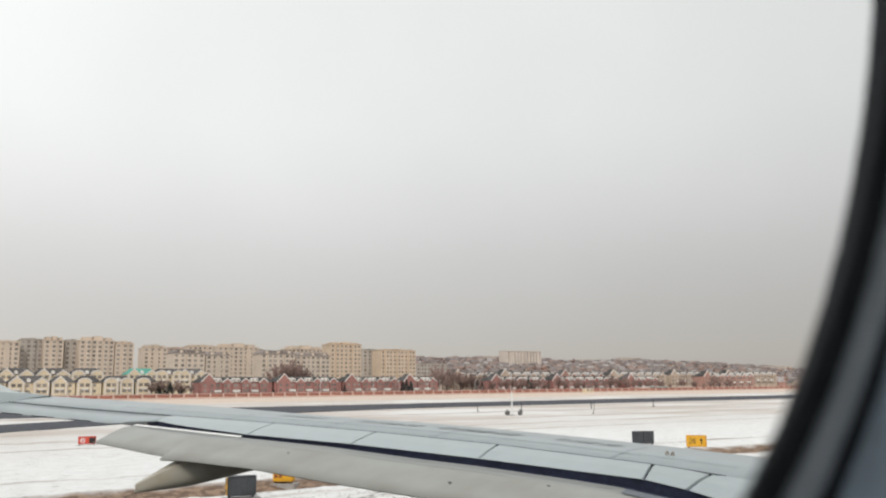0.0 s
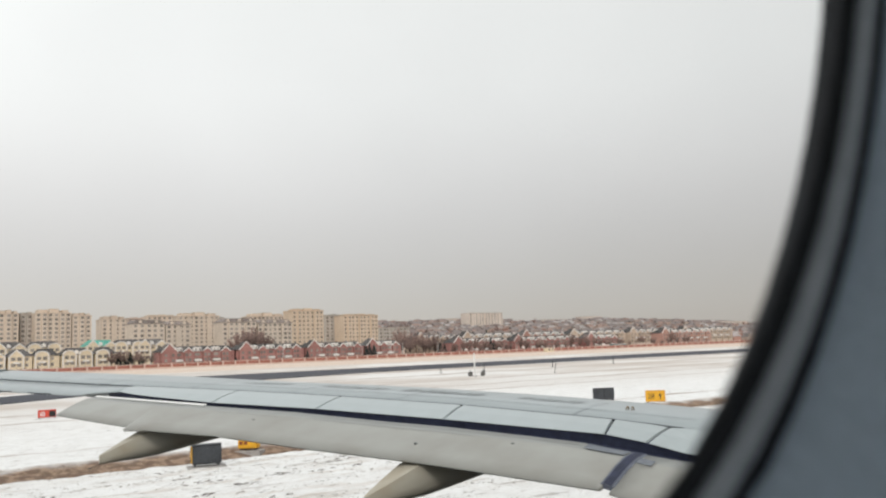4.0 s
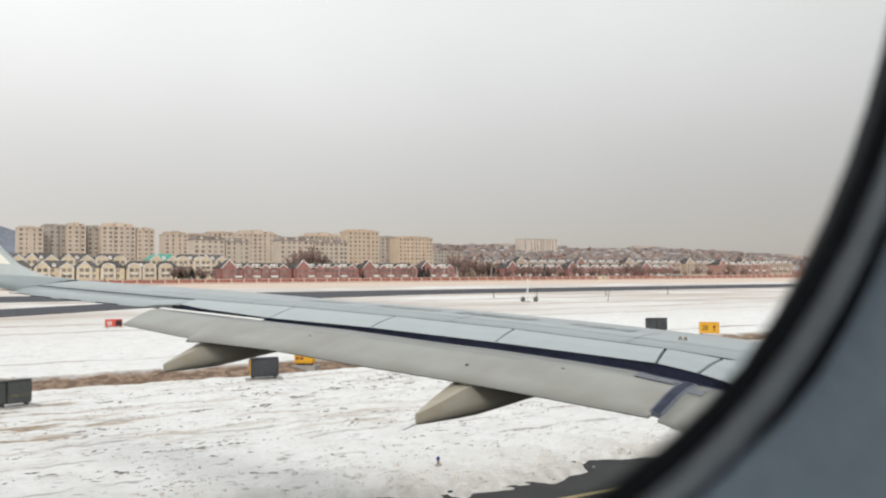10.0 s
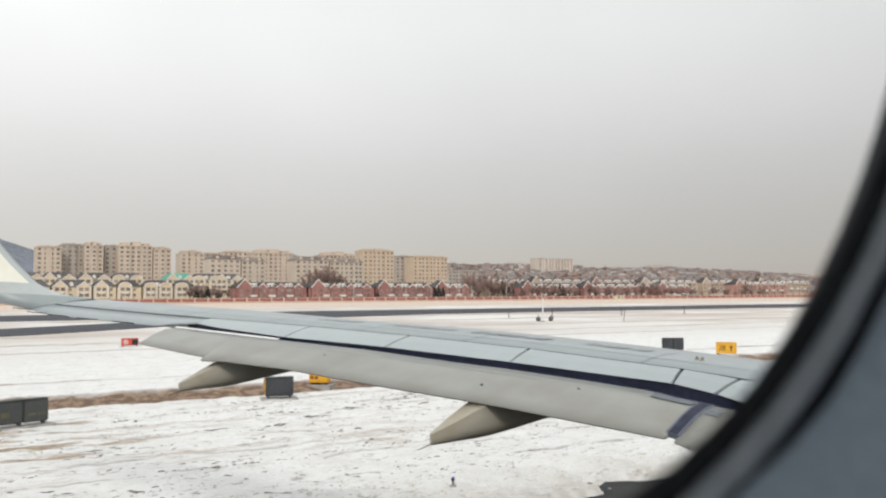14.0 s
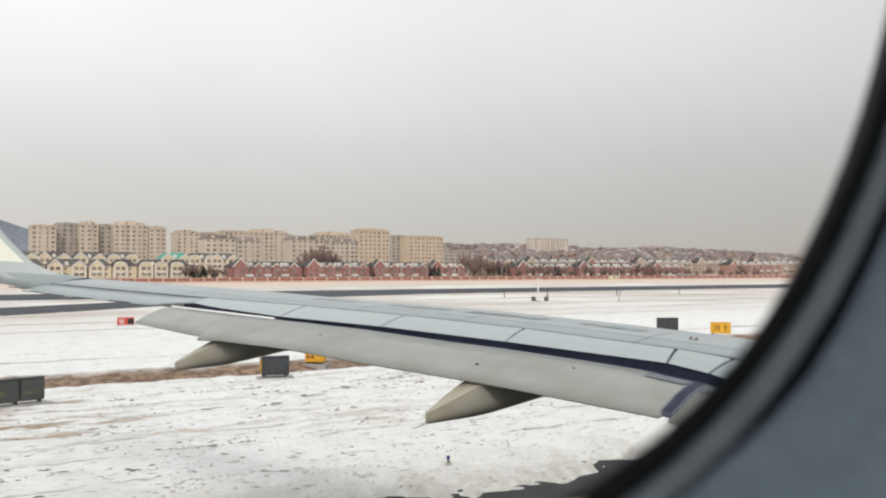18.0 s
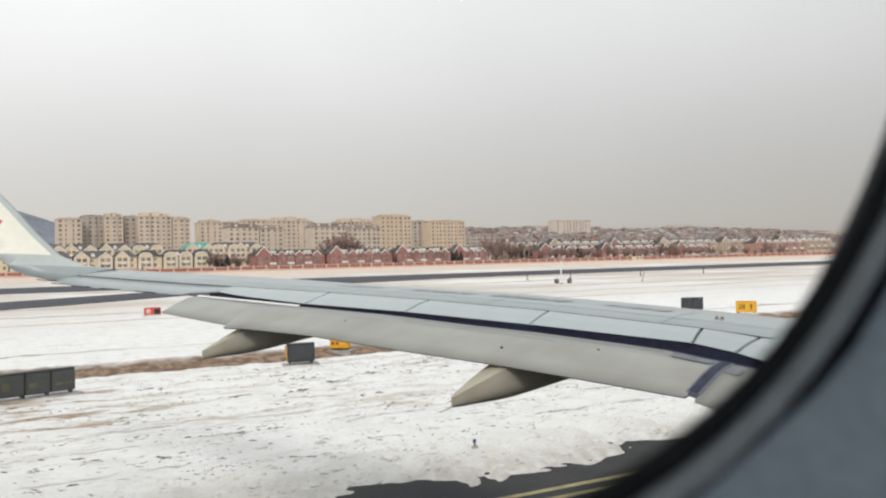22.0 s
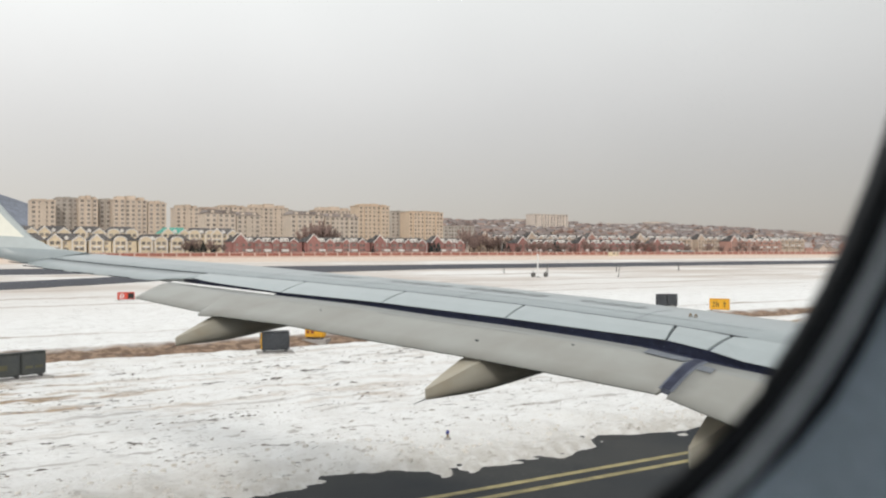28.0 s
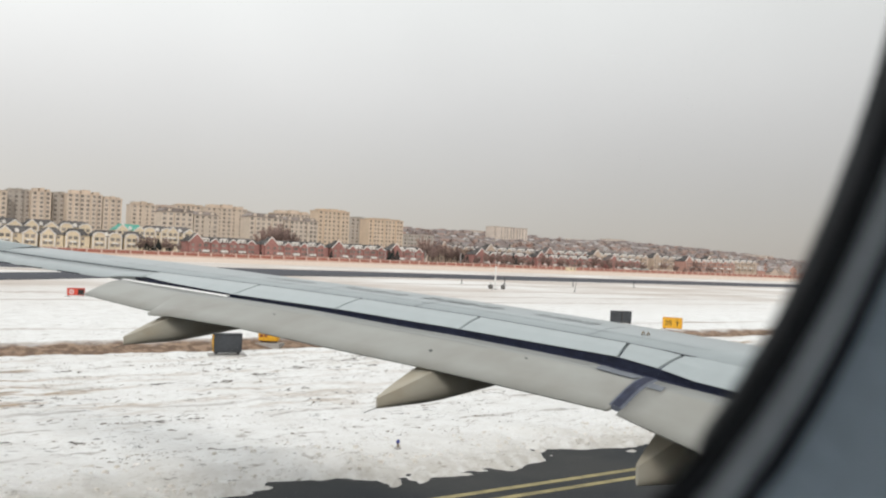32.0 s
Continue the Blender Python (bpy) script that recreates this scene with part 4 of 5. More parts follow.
BLOCKS = [(29, 74, 628, 34.8, M_BEIGE, 0.6), (74, 115, 640, 37.0, M_GREYR, 0.8), (116, 150, 630, 36.6, M_BEIGE, 2.0), (152, 184, 636, 36.2, M_GREYR, 1.2), (178, 238, 622, 36.4, M_BEIGE, 2.4),
          (240, 272, 622, 34.6, M_BEIGE, 1.4), (289, 331, 650, 33.4, M_BEIGE, 2.1), (333, 360, 690, 35.4, M_FAR, 0.6), (341, 396, 560, 26.4, M_BEIGE2, 0), (398, 440, 560, 25.4, M_BEIGE2, 0),
          (366, 416, 700, 37.5, M_BEIGE, 1.0), (419, 489, 640, 34.6, M_BEIGE, 2.4), (472, 500, 668, 34.0, M_GREYR, 1.0), (494, 553, 548, 26.2, M_BEIGE2, 0), (555, 614, 552, 25.4, M_BEIGE2, 0),
          (540, 603, 660, 35.0, M_BEIGE, 2.4), (615, 669, 600, 36.0, M_TOWER, 1.2), (672, 704, 640, 33.6, M_GREYR, 1.2), (704, 764, 622, 33.2, M_TOWER, 0.8), (766, 819, 670, 24.5, M_GREYR, 0)]
BLOCK_LABEL = {M_BEIGE: "beige rendered block of flats with many small windows", M_GREYR: "grey-brown block of flats in the second row", M_BEIGE2: "cream seven-storey block of flats with a slate roof",
               M_TOWER: "tall warm beige tower block with paired windows", M_FAR: "faded block of flats far behind the others"}
for a, b_, y, h, wm, top in BLOCKS:
    apartment(az_x(a, y), az_x(b_, y), y, 0, 1.07 * h, wm, label=BLOCK_LABEL[wm], roof=M_ROOFB if wm == M_BEIGE2 else wm, penthouse=top, win=WIN_PAIR if wm == M_TOWER else None)
apartment(az_x(925, 900), az_x(985, 900), 900, 33, 18.5, M_PALE, 18, roof=M_PALE, label="distant block of flats on the slope, paled by haze in its colour", step=5, penthouse=0)


def row_house(x, y, length, wall, label, big_left=True, z=0.0, green=False, arched=False):
    """A terrace of three storeys: long body, low roof, front gables with pale verges, dormers, balconies and windows."""
    h = thing("terraced_houses", label, "row houses", Matrix.Translation((x, y, z)), group="terraces along the airfield fence")
    e = 8.5
    bm = bx(bmesh.new(), 0, length, 0, 10, -2, e)
    n = max(2, int(round(length / 9.5)))
    gw = length / n
    gab = []
    for k in range(n):
        big = (k == 0 and big_left)
        c, w, top = (k + 0.5) * gw, (4.0 if big else 2.3), (e + 4.4 if big else e + 1.9)
        gab.append((c, w, top, big))
        prism(bm, [(c - w, -2), (c + w, -2), (c + w, e), (c, top), (c - w, e)], -1.6 if big else -0.8, 1.0)
    part("wall", bm, wall, h)
    bm = bmesh.new()
    rz = e + 2.9
    vs = [bm.verts.new(p) for p in ((-0.5, -0.4, e), (length + 0.5, -0.4, e), (length + 0.5, 10.4, e), (-0.5, 10.4, e), (2.0, 5.0, rz), (length - 2.0, 5.0, rz))]
    for q in ((0, 1, 5, 4), (1, 2, 5), (2, 3, 4, 5), (3, 0, 4), (0, 3, 2, 1)):
        bm.faces.new([vs[i] for i in q])
    for c, w, top, big in gab:
        prism(bm, [(c - w - 0.2, e + 0.02), (c + w + 0.2, e + 0.02), (c, top + 0.15)], -0.5, 4.9)
    part("roof", bm, M_ROOFG if green else M_ROOF, h)
    for c, w, top, big in gab:
        bm = bmesh.new()
        yy = -1.9 if big else -1.1
        for s in (-1, 1):
            prism(bm, [(c + s * (w + 0.5), e - 0.5), (c + s * (w + 0.5), e + 0.12), (c, top + 0.5), (c, top - 0.2)], yy, yy + 0.3)
        part("verge", bm, M_WHITE, h, "pale gable verge")
        for f in range(3):
            for sx in ((-0.95, 0.95) if not big else (-1.9, 1.9)):
                again("window", WIN_SMALL, h, Matrix.Translation((c + sx, -1.62 if big else -0.82, 0.6 + 2.7 * f)))
    for k in range(n):
        if k == 0 and big_left:
            continue
        c0 = k * gw
        part("balcony", bx(bmesh.new(), c0 - 2.0, c0 + 2.0, -1.7, 0.1, 3.15, 4.35), M_WHITE, h, "white balcony front")
        for f in range(3):
            again("window", WIN_LOW, h, Matrix.Translation((c0, -0.02, 0.7 + 2.7 * f)))
        for s in (-1.1, 1.1):
            bm = bmesh.new()
            prism(bm, [(c0 + s - 0.9, e + 0.2), (c0 + s + 0.9, e + 0.2), (c0 + s + 0.9, e + 1.6), (c0 + s + 0.5, e + 2.1), (c0 + s, e + 2.3), (c0 + s - 0.5, e + 2.1), (c0 + s - 0.9, e + 1.6)], -0.7, 2.4)
            dm = part("dormer", bm, M_WHITE, h, "small white arched dormer")
            part("pane", box_mesh(c0 + s - 0.45, c0 + s + 0.45, -0.75, -0.66, e + 0.5, e + 1.5), M_PANE, dm)
    return h


REDS = [(386, 514), (518, 634), (637, 738), (741, 803), (892, 995), (1000, 1122)]
for a, b_ in REDS + [(1132, 1190)]:
    y = 456.0
    row_house(az_x(a, y), y, az_x(b_, y) - az_x(a, y), M_BRICK, "red-brick terrace with pale gables and white dormers")


M_TAN = mat("tan_render", (0.60, 0.475, 0.375), 0.85, 0, 0.10, 0.2, 0.1, 2, var=0.08)
for a, b_, y, wm in ((826, 905, 486, M_TAN), (910, 1010, 490, M_TAN), (1016, 1096, 488, M_PINKR), (1102, 1204, 494, M_TAN), (1210, 1300, 498, M_TAN), (1268, 1360, 462, M_PINKR), (1306, 1400, 500, M_TAN)):
    row_house(az_x(a, y), y, az_x(b_, y) - az_x(a, y), wm, "terracotta terrace with pale gables" if wm == M_PINKR else "tan rendered terrace behind the first row", z=2.2 + (y - 456) * 0.05)


def villa(x, y, w, arched, label, z=0.0, green=False):
    """A three-storey house: body, hipped dark roof, two gabled or arched bays with pale edges, balconies, dormers and windows."""
    h = thing("villa", label, "house", Matrix.Translation((x, y, z)), group="yellow villas behind the fence")
    e = 8.8
    bm = bx(bmesh.new(), 0, w, 0, 12, -2, e)
    g = 3.1
    bays = [g + 0.5] + ([w - g - 0.7] if w > 15 else [])
    shapes = []
    for k, c in enumerate(bays):
        top = e + (3.0 if k == 0 else 2.3)
        if arched:
            pts = [(c - g, -2), (c + g, -2), (c + g, e)] + [(c + g * math.cos(a), e + 2.2 * math.sin(a)) for a in np.linspace(0.15, math.pi - 0.15, 9)] + [(c - g, e)]
        else:
            pts = [(c - g, -2), (c + g, -2), (c + g, e), (c, top), (c - g, e)]
        prism(bm, pts, -1.7 + 0.5 * k, 2)
        shapes.append((c, top, -1.7 + 0.5 * k))
    part("wall", bm, M_YELLOW, h)
    bm = bmesh.new()
    rz = e + 3.6
    vs = [bm.verts.new(p) for p in ((-0.5, -0.5, e), (w + 0.5, -0.5, e), (w + 0.5, 12.5, e), (-0.5, 12.5, e), (3.0, 6, rz), (w - 3.0, 6, rz))]
    for q in ((0, 1, 5, 4), (1, 2, 5), (2, 3, 4, 5), (3, 0, 4), (0, 3, 2, 1)):
        bm.faces.new([vs[i] for i in q])
    for c, top, yy in shapes:
        if not arched:
            prism(bm, [(c - g - 0.3, e + 0.02), (c + g + 0.3, e + 0.02), (c, top + 0.2)], yy + 0.1, 5.8)
    part("roof", bm, M_ROOFG if green else M_ROOF, h)
    for c, top, yy in shapes:
        bm = bmesh.new()
        if arched:
            ring_pts = [(c + g * k * math.cos(a), e + 2.2 * k * math.sin(a)) for k, seq in ((1.1, np.linspace(0.1, math.pi - 0.1, 10)), (0.88, np.linspace(math.pi - 0.1, 0.1, 10))) for a in seq]
            a_ = [bm.verts.new((px, yy - 0.3, pz)) for px, pz in ring_pts]
            b2 = [bm.verts.new((px, yy + 0.1, pz)) for px, pz in ring_pts]
            k = len(a_)
            for i in range(k):
                bm.faces.new((a_[i], b2[i], b2[(i + 1) % k], a_[(i + 1) % k]))
            for i in range(9):
                bm.faces.new((a_[i], a_[i + 1], a_[k - 2 - i], a_[k - 1 - i]))
        else:
            for s in (-1, 1):
                prism(bm, [(c + s * (g + 0.5), e - 0.6), (c + s * (g + 0.5), e + 0.1), (c, top + 0.5), (c, top - 0.3)], yy - 0.35, yy + 0.05)
        part("verge", bm, M_WHITE, h, "pale gable edge")
        for s in (-1, 1):
            part("corner_strip", bx(bmesh.new(), c + s * g - 0.3, c + s * g + 0.3, yy - 0.12, yy + 0.2, -2, e), M_WHITE, h)
        for f in range(3):
            for sx in (-1.35, 1.35):
                again("window", WIN_BIG, h, Matrix.Translation((c + sx, yy - 0.02, 0.9 + 2.9 * f)))
        part("balcony", bx(bmesh.new(), c - 1.4, c + 1.4, yy - 0.9, yy + 0.1, 5.2, 6.1), M_WHITE, h, "pale balcony front")
    for f in range(3):
        for sx in np.arange(2 * g + 2.4, w - (2 * g + 1.6 if len(bays) > 1 else 1.0), 2.9):
            again("window", WIN_SMALL, h, Matrix.Translation((sx, -0.02, 0.9 + 2.9 * f)))
    if len(bays) > 1:
        mid = (bays[0] + bays[1]) / 2
        bm = bmesh.new()
        prism(bm, [(mid - 0.9, e + 0.4), (mid + 0.9, e + 0.4), (mid + 0.9, e + 1.6), (mid, e + 2.4), (mid - 0.9, e + 1.6)], 0.2, 3.5)
        part("dormer", bm, M_WHITE, h, "small pale dormer")
    return h


xs = [(-120, 0), (-60, 0), (2, 0), (58, 0), (133, 0), (176, 1), (222, 1), (278, 1)]
for i, (p, arch) in enumerate(xs):
    nxt = xs[i + 1][0] if i + 1 < len(xs) else 312
    y = 462.0
    villa(az_x(p, y), y, max(11.0, az_x(nxt, y) - az_x(p, y) - 0.8), arch, "yellow rendered villa with an arched gable" if arch else "yellow rendered villa with a pointed gable and dark roof")
for i, p in enumerate((-140, -80, -20, 40, 105, 165, 262, 310, 350)):
    y = 496.0
    villa(az_x(p, y), y, 17.0, i in (5, 7), "pale yellow villa in the second row", 4.6, green=(p == 262))


def cottage(m, w, d, h, wall, roof):
    c = thing("house", "small gabled house on the slope with a snow-dusted roof", "house", m, group="houses on the slope")
    bm = bmesh.new()
    prism(bm, [(-w / 2, -6), (w / 2, -6), (w / 2, h), (0, h + w * 0.32), (-w / 2, h)], 0, d)
    part("wall", bm, wall, c)
    bm = bmesh.new()
    for s in (-1, 1):
        prism(bm, [(s * (w / 2 + 0.6), h - 0.5), (s * (w / 2 + 0.6), h - 0.1), (0, h + w * 0.32 + 0.45), (0, h + w * 0.32)], -0.6, d + 0.6)
    part("roof", bm, roof, c)
    bm = bmesh.new()
    for q in (-1, 1):
        prism(bm, [(q * (w / 2 + 0.6), h - 0.35), (q * (w / 2 + 0.6), h + 0.1), (0, h + w * 0.32 + 0.6), (0, h + w * 0.32 + 0.1)], -0.85, -0.6)
    part("verge", bm, M_FAR, c, "pale gable edge")
    part("chimney", box_mesh(w * 0.18, w * 0.18 + 0.9, d * 0.4, d * 0.4 + 0.9, h, h + w * 0.32 + 1.0), M_BRICK, c)
    return c


protos = []
for k, (w, d, h, wall, roof) in enumerate(((11, 12, 7, M_FAR, M_SNOWR), (14, 11, 8, M_PINKR, M_ROOFB), (12, 16, 6.5, M_BEIGE, M_SNOWR), (18, 10, 8, M_FAR, M_ROOFB), (15, 12, 9, M_PINKR, M_SNOWR))):
    pc = cottage(Matrix.Translation((380 + 22 * k, 500, 0)), w, d, h, wall, roof)
    for f in range(2):
        for sx in (-w / 4, w / 4):
            again("window", WIN_BIG, pc, Matrix.Translation((sx, -0.02, 1.2 + 3.0 * f)))
    protos.append(pc)
count = 0
for row in range(8):
    y = 526 + row * 24
    x = max(y * math.tan(radians(32.5)), 310) + rnd.uniform(0, 12)
    xb = y * math.tan(radians(57.5))
    while x < xb:
        yy = y + rnd.uniform(-7, 7)
        zz = float(hill(np.array(x), np.array(yy)))
        if count < 290:
            p = rnd.choice(protos)
            copy_thing(p, Matrix.Translation((x, yy, zz)) @ Matrix.Rotation(rnd.choice((0, math.pi / 2, math.pi / 2, 1.35, -0.15)), 4, "Z") @ Matrix.Scale(rnd.uniform(0.62, 0.9), 4))
            count += 1
        x += rnd.uniform(13, 19)


def islands(name, stops, rough=0.9):
    """A surface whose colour changes from house to house."""
    m = bpy.data.materials.new(name)
    m.use_nodes = True
    n, l = m.node_tree.nodes, m.node_tree.links
    b = n["Principled BSDF"]
    b.inputs["Roughness"].default_value, b.inputs["Specular IOR Level"].default_value = rough, 0.2
    g, r, t, x = n.new("ShaderNodeNewGeometry"), n.new("ShaderNodeValToRGB"), n.new("ShaderNodeTexNoise"), n.new("ShaderNodeMixRGB")
    r.color_ramp.interpolation = "CONSTANT"
    while len(r.color_ramp.elements) < len(stops):
        r.color_ramp.elements.new(0.5)
    for k, (e, c) in enumerate(zip(r.color_ramp.elements, stops)):
        e.position, e.color = k / len(stops), (*c, 1)
    t.inputs["Scale"].default_value = 0.4
    x.blend_type, x.inputs[0].default_value = "MULTIPLY", 0.35
    l.new(g.outputs["Random Per Island"], r.inputs[0])
    l.new(r.outputs[0], x.inputs[1])
    l.new(t.outputs[0], x.inputs[2])
    l.new(x.outputs[0], b.inputs["Base Color"])
    return m


# the many small houses further up the slope
rs = random.Random(31)
vs, fs, mi = [], [], []
y = 716.0
while y < 1230:
    x = y * math.tan(radians(29.5)) + rs.uniform(0, 10)
    while x < y * math.tan(radians(58.5)):
        yy = y + rs.uniform(-9, 9)
        z0 = float(hill(np.array(x), np.array(yy)))
        w, d, h = rs.uniform(6, 12), rs.uniform(6, 9), rs.uniform(4, 7)
        up, turn = rs.uniform(1.0, 1.9), rs.choice((0.0, 0.15, -0.2, 1.57, 1.4))
        ct, st = math.cos(turn), math.sin(turn)
        if not (az_x(915, 900) < x < az_x(995, 900) and 885 < yy < 925):
            for pts, faces, kind_ in (
                    ([(-w, -d, -4), (w, -d, -4), (w, d, -4), (-w, d, -4), (-w, -d, h), (w, -d, h), (w, d, h), (-w, d, h)], [(0, 1, 5, 4), (1, 2, 6, 5), (2, 3, 7, 6), (3, 0, 4, 7), (4, 5, 6, 7)], 0),
                    ([(-w - 1, -d - 1, h), (w + 1, -d - 1, h), (w + 1, d + 1, h), (-w - 1, d + 1, h), (-w - 0.6, 0, h + up * 2), (w + 0.6, 0, h + up * 2)], [(0, 1, 5, 4), (2, 3, 4, 5), (1, 2, 5), (3, 0, 4), (3, 2, 1, 0)], 1),
                    ([(-0.9 * w, -d - 0.1, 0.2 * h), (0.9 * w, -d - 0.1, 0.2 * h), (0.9 * w, -d - 0.1, 0.45 * h), (-0.9 * w, -d - 0.1, 0.45 * h), (-0.9 * w, -d + 0.3, 0.2 * h), (0.9 * w, -d + 0.3, 0.2 * h), (0.9 * w, -d + 0.3, 0.45 * h), (-0.9 * w, -d + 0.3, 0.45 * h)],
                     [(0, 1, 2, 3), (3, 2, 6, 7), (0, 4, 5, 1), (1, 5, 6, 2), (0, 3, 7, 4)], 2)):
                b = len(vs)
                vs += [(x + (px * ct - py * st) * 0.5, yy + (px * st + py * ct) * 0.5, z0 + pz) for px, py, pz in pts]
                fs += [tuple(b + i for i in f) for f in faces]
                mi += [kind_] * len(faces)
        x += rs.uniform(8, 13)
    y += 17
me = bpy.data.meshes.new("hillside_houses")
me.from_pydata(vs, [], fs)
for mm in (islands("hillside_walls", [(0.60, 0.47, 0.37), (0.44, 0.24, 0.19), (0.66, 0.55, 0.46), (0.50, 0.36, 0.29), (0.72, 0.66, 0.60), (0.46, 0.30, 0.25), (0.57, 0.46, 0.40)]),
           islands("hillside_roofs", [(0.26, 0.22, 0.21), (0.34, 0.26, 0.23), (0.50, 0.47, 0.455), (0.28, 0.24, 0.23), (0.38, 0.27, 0.23), (0.30, 0.265, 0.26), (0.34, 0.29, 0.27), (0.27, 0.22, 0.205)]),
           islands("hillside_windows", [(0.20, 0.18, 0.17), (0.30, 0.26, 0.24), (0.14, 0.13, 0.13)], 0.3)):
    me.materials.append(mm)
me.polygons.foreach_set("material_index", mi)
tagged(new("hillside_houses", me), "crowded small houses on the hillside with snow on some roofs", "houses", kind="stuff")

# long pale buildings along the ridge
for a0, a1, y, hh in ((42.5, 44.6, 1080, 10), (45.0, 46.3, 1130, 13), (48.6, 50.6, 1120, 8), (53.2, 55.4, 1010, 11), (36.0, 36.9, 1020, 11)):
    xa, xb = y * math.tan(radians(a0)), y * math.tan(radians(a1))
    apartment(xa, xb, y, float(hill(np.array((xa + xb) / 2), np.array(float(y)))), hh, M_PALE, 16, floors=3, roof=M_PALE, label="long pale low building on the ridge", step=7, penthouse=0)

# hill far to the west; haze is painted into its blue-grey colour
bm = bmesh.new()
hv = {}
for i in range(25):
    for j in range(9):
        u, v = i / 24, j / 8
        X = -1900 + u * 2800
        Y = 2600 + v * 1200
        Z = 300 * math.exp(-((X + 200) / 600) ** 2) * math.sin(math.pi * min(1, v * 1.0)) ** 0.8 + 25 * math.sin(u * 9) * math.sin(math.pi * v) - 5
        hv[i, j] = bm.verts.new((X, Y, Z))
for i in range(24):
    for j in range(8):
        bm.faces.new((hv[i, j], hv[i + 1, j], hv[i + 1, j + 1], hv[i, j + 1]))
tagged(part("wooded_hill", bm, mat("bare_woods", (0.22, 0.24, 0.29), 0.95, 0, 0.2, 0.01, 0.1, 0.08), smooth=True), "distant wooded hill with haze put into its blue-grey colour", "hill", kind="structure")

# ---- emblem on the winglet: plain shapes ----
def on_winglet(u, k, lift):
    i = min(int(u), len(W_LE) - 2)
    f = u - i
    a = Vector(W_LE[i]).lerp(Vector(W_LE[i + 1]), f)
    b = Vector(W_TE[i]).lerp(Vector(W_TE[i + 1]), f)
    up = (Vector(W_LE[i + 1]) - Vector(W_LE[i])).normalized()
    nn = (a - b).normalized().cross(up).normalized()
    if nn.y > 0:
        nn = -nn
    th = (0.055 - 0.005 * u) * float(np.interp(k, (0, 0.06, 0.25, 0.6, 1), (0, 0.7, 1, 0.7, 0.08)))
    return a.lerp(b, k) + nn * (th + lift)


def emblem(name, strip, material, label):
    """A band between an outer and an inner line, in heights and chord fractions of the winglet."""
    bm = bmesh.new()
    vs = []
    for (u0, k0), (u1, k1) in strip:
        vs.append([bm.verts.new(on_winglet(u0 + (u1 - u0) * t, k0 + (k1 - k0) * t, 0.006)) for t in (0, 0.5, 1)])
    for r0, r1 in zip(vs, vs[1:]):
        for i in range(2):
            bm.faces.new((r0[i], r0[i + 1], r1[i + 1], r1[i]))
    return part(name, bm, material, wing, label)


def fine(line, n=6):
    out = []
    for (a, b), (c, d) in zip(line, line[1:]):
        for t in np.linspace(0, 1, n, endpoint=False):
            out.append(((a[0] + (c[0] - a[0]) * t, a[1] + (c[1] - a[1]) * t), (b[0] + (d[0] - b[0]) * t, b[1] + (d[1] - b[1]) * t)))
    return out + [line[-1]]


emblem("emblem_red_band", fine([((4.50, 0.78), (4.36, 0.86)), ((4.17, 0.52), (4.10, 0.62)), ((3.74, 0.40), (3.78, 0.60)), ((3.72, 0.58), (3.82, 0.66)), ((3.84, 0.94), (3.95, 0.94))]), M_RED, "red arrow-shaped band")
emblem("emblem_blue_band", fine([((4.22, 0.95), (4.17, 0.95)), ((4.08, 0.76), (3.98, 0.74)), ((3.94, 0.70), (3.94, 0.76)), ((3.98, 0.95), (3.99, 0.95))]), M_BLUE, "dark blue crescent")

# ---- things on the grass ----
M_SIGNB = mat("dark_sign_back", (0.055, 0.06, 0.068), 0.6, 0.1, 0.2, 2, 0.05, 12)
M_SIGNL = mat("sign_leg_steel", (0.12, 0.12, 0.125), 0.5, 0.6, 0.2, 4, 0.05, 20)
M_ORANGE = mat("orange_yellow_enamel", (0.80, 0.42, 0.03), 0.45, 0, 0.1, 3, 0.05, 15)
M_BLACK = mat("black_lettering", (0.02, 0.02, 0.02), 0.6)
M_LAMPBOX = mat("grey_lamp_housing", (0.16, 0.155, 0.15), 0.6, 0.1, 0.2, 3, 0.05, 15)
M_POSTW = mat("white_post", (0.78, 0.78, 0.77), 0.6, 0, 0.1, 4, 0.05, 20)
M_CONC = mat("snowy_concrete_pad", (0.45, 0.43, 0.41), 0.9, 0, 0.2, 2, 0.2, 30)


def gz_at(x, y):
    return float(ground_z(np.array(float(x)), np.array(float(y))))


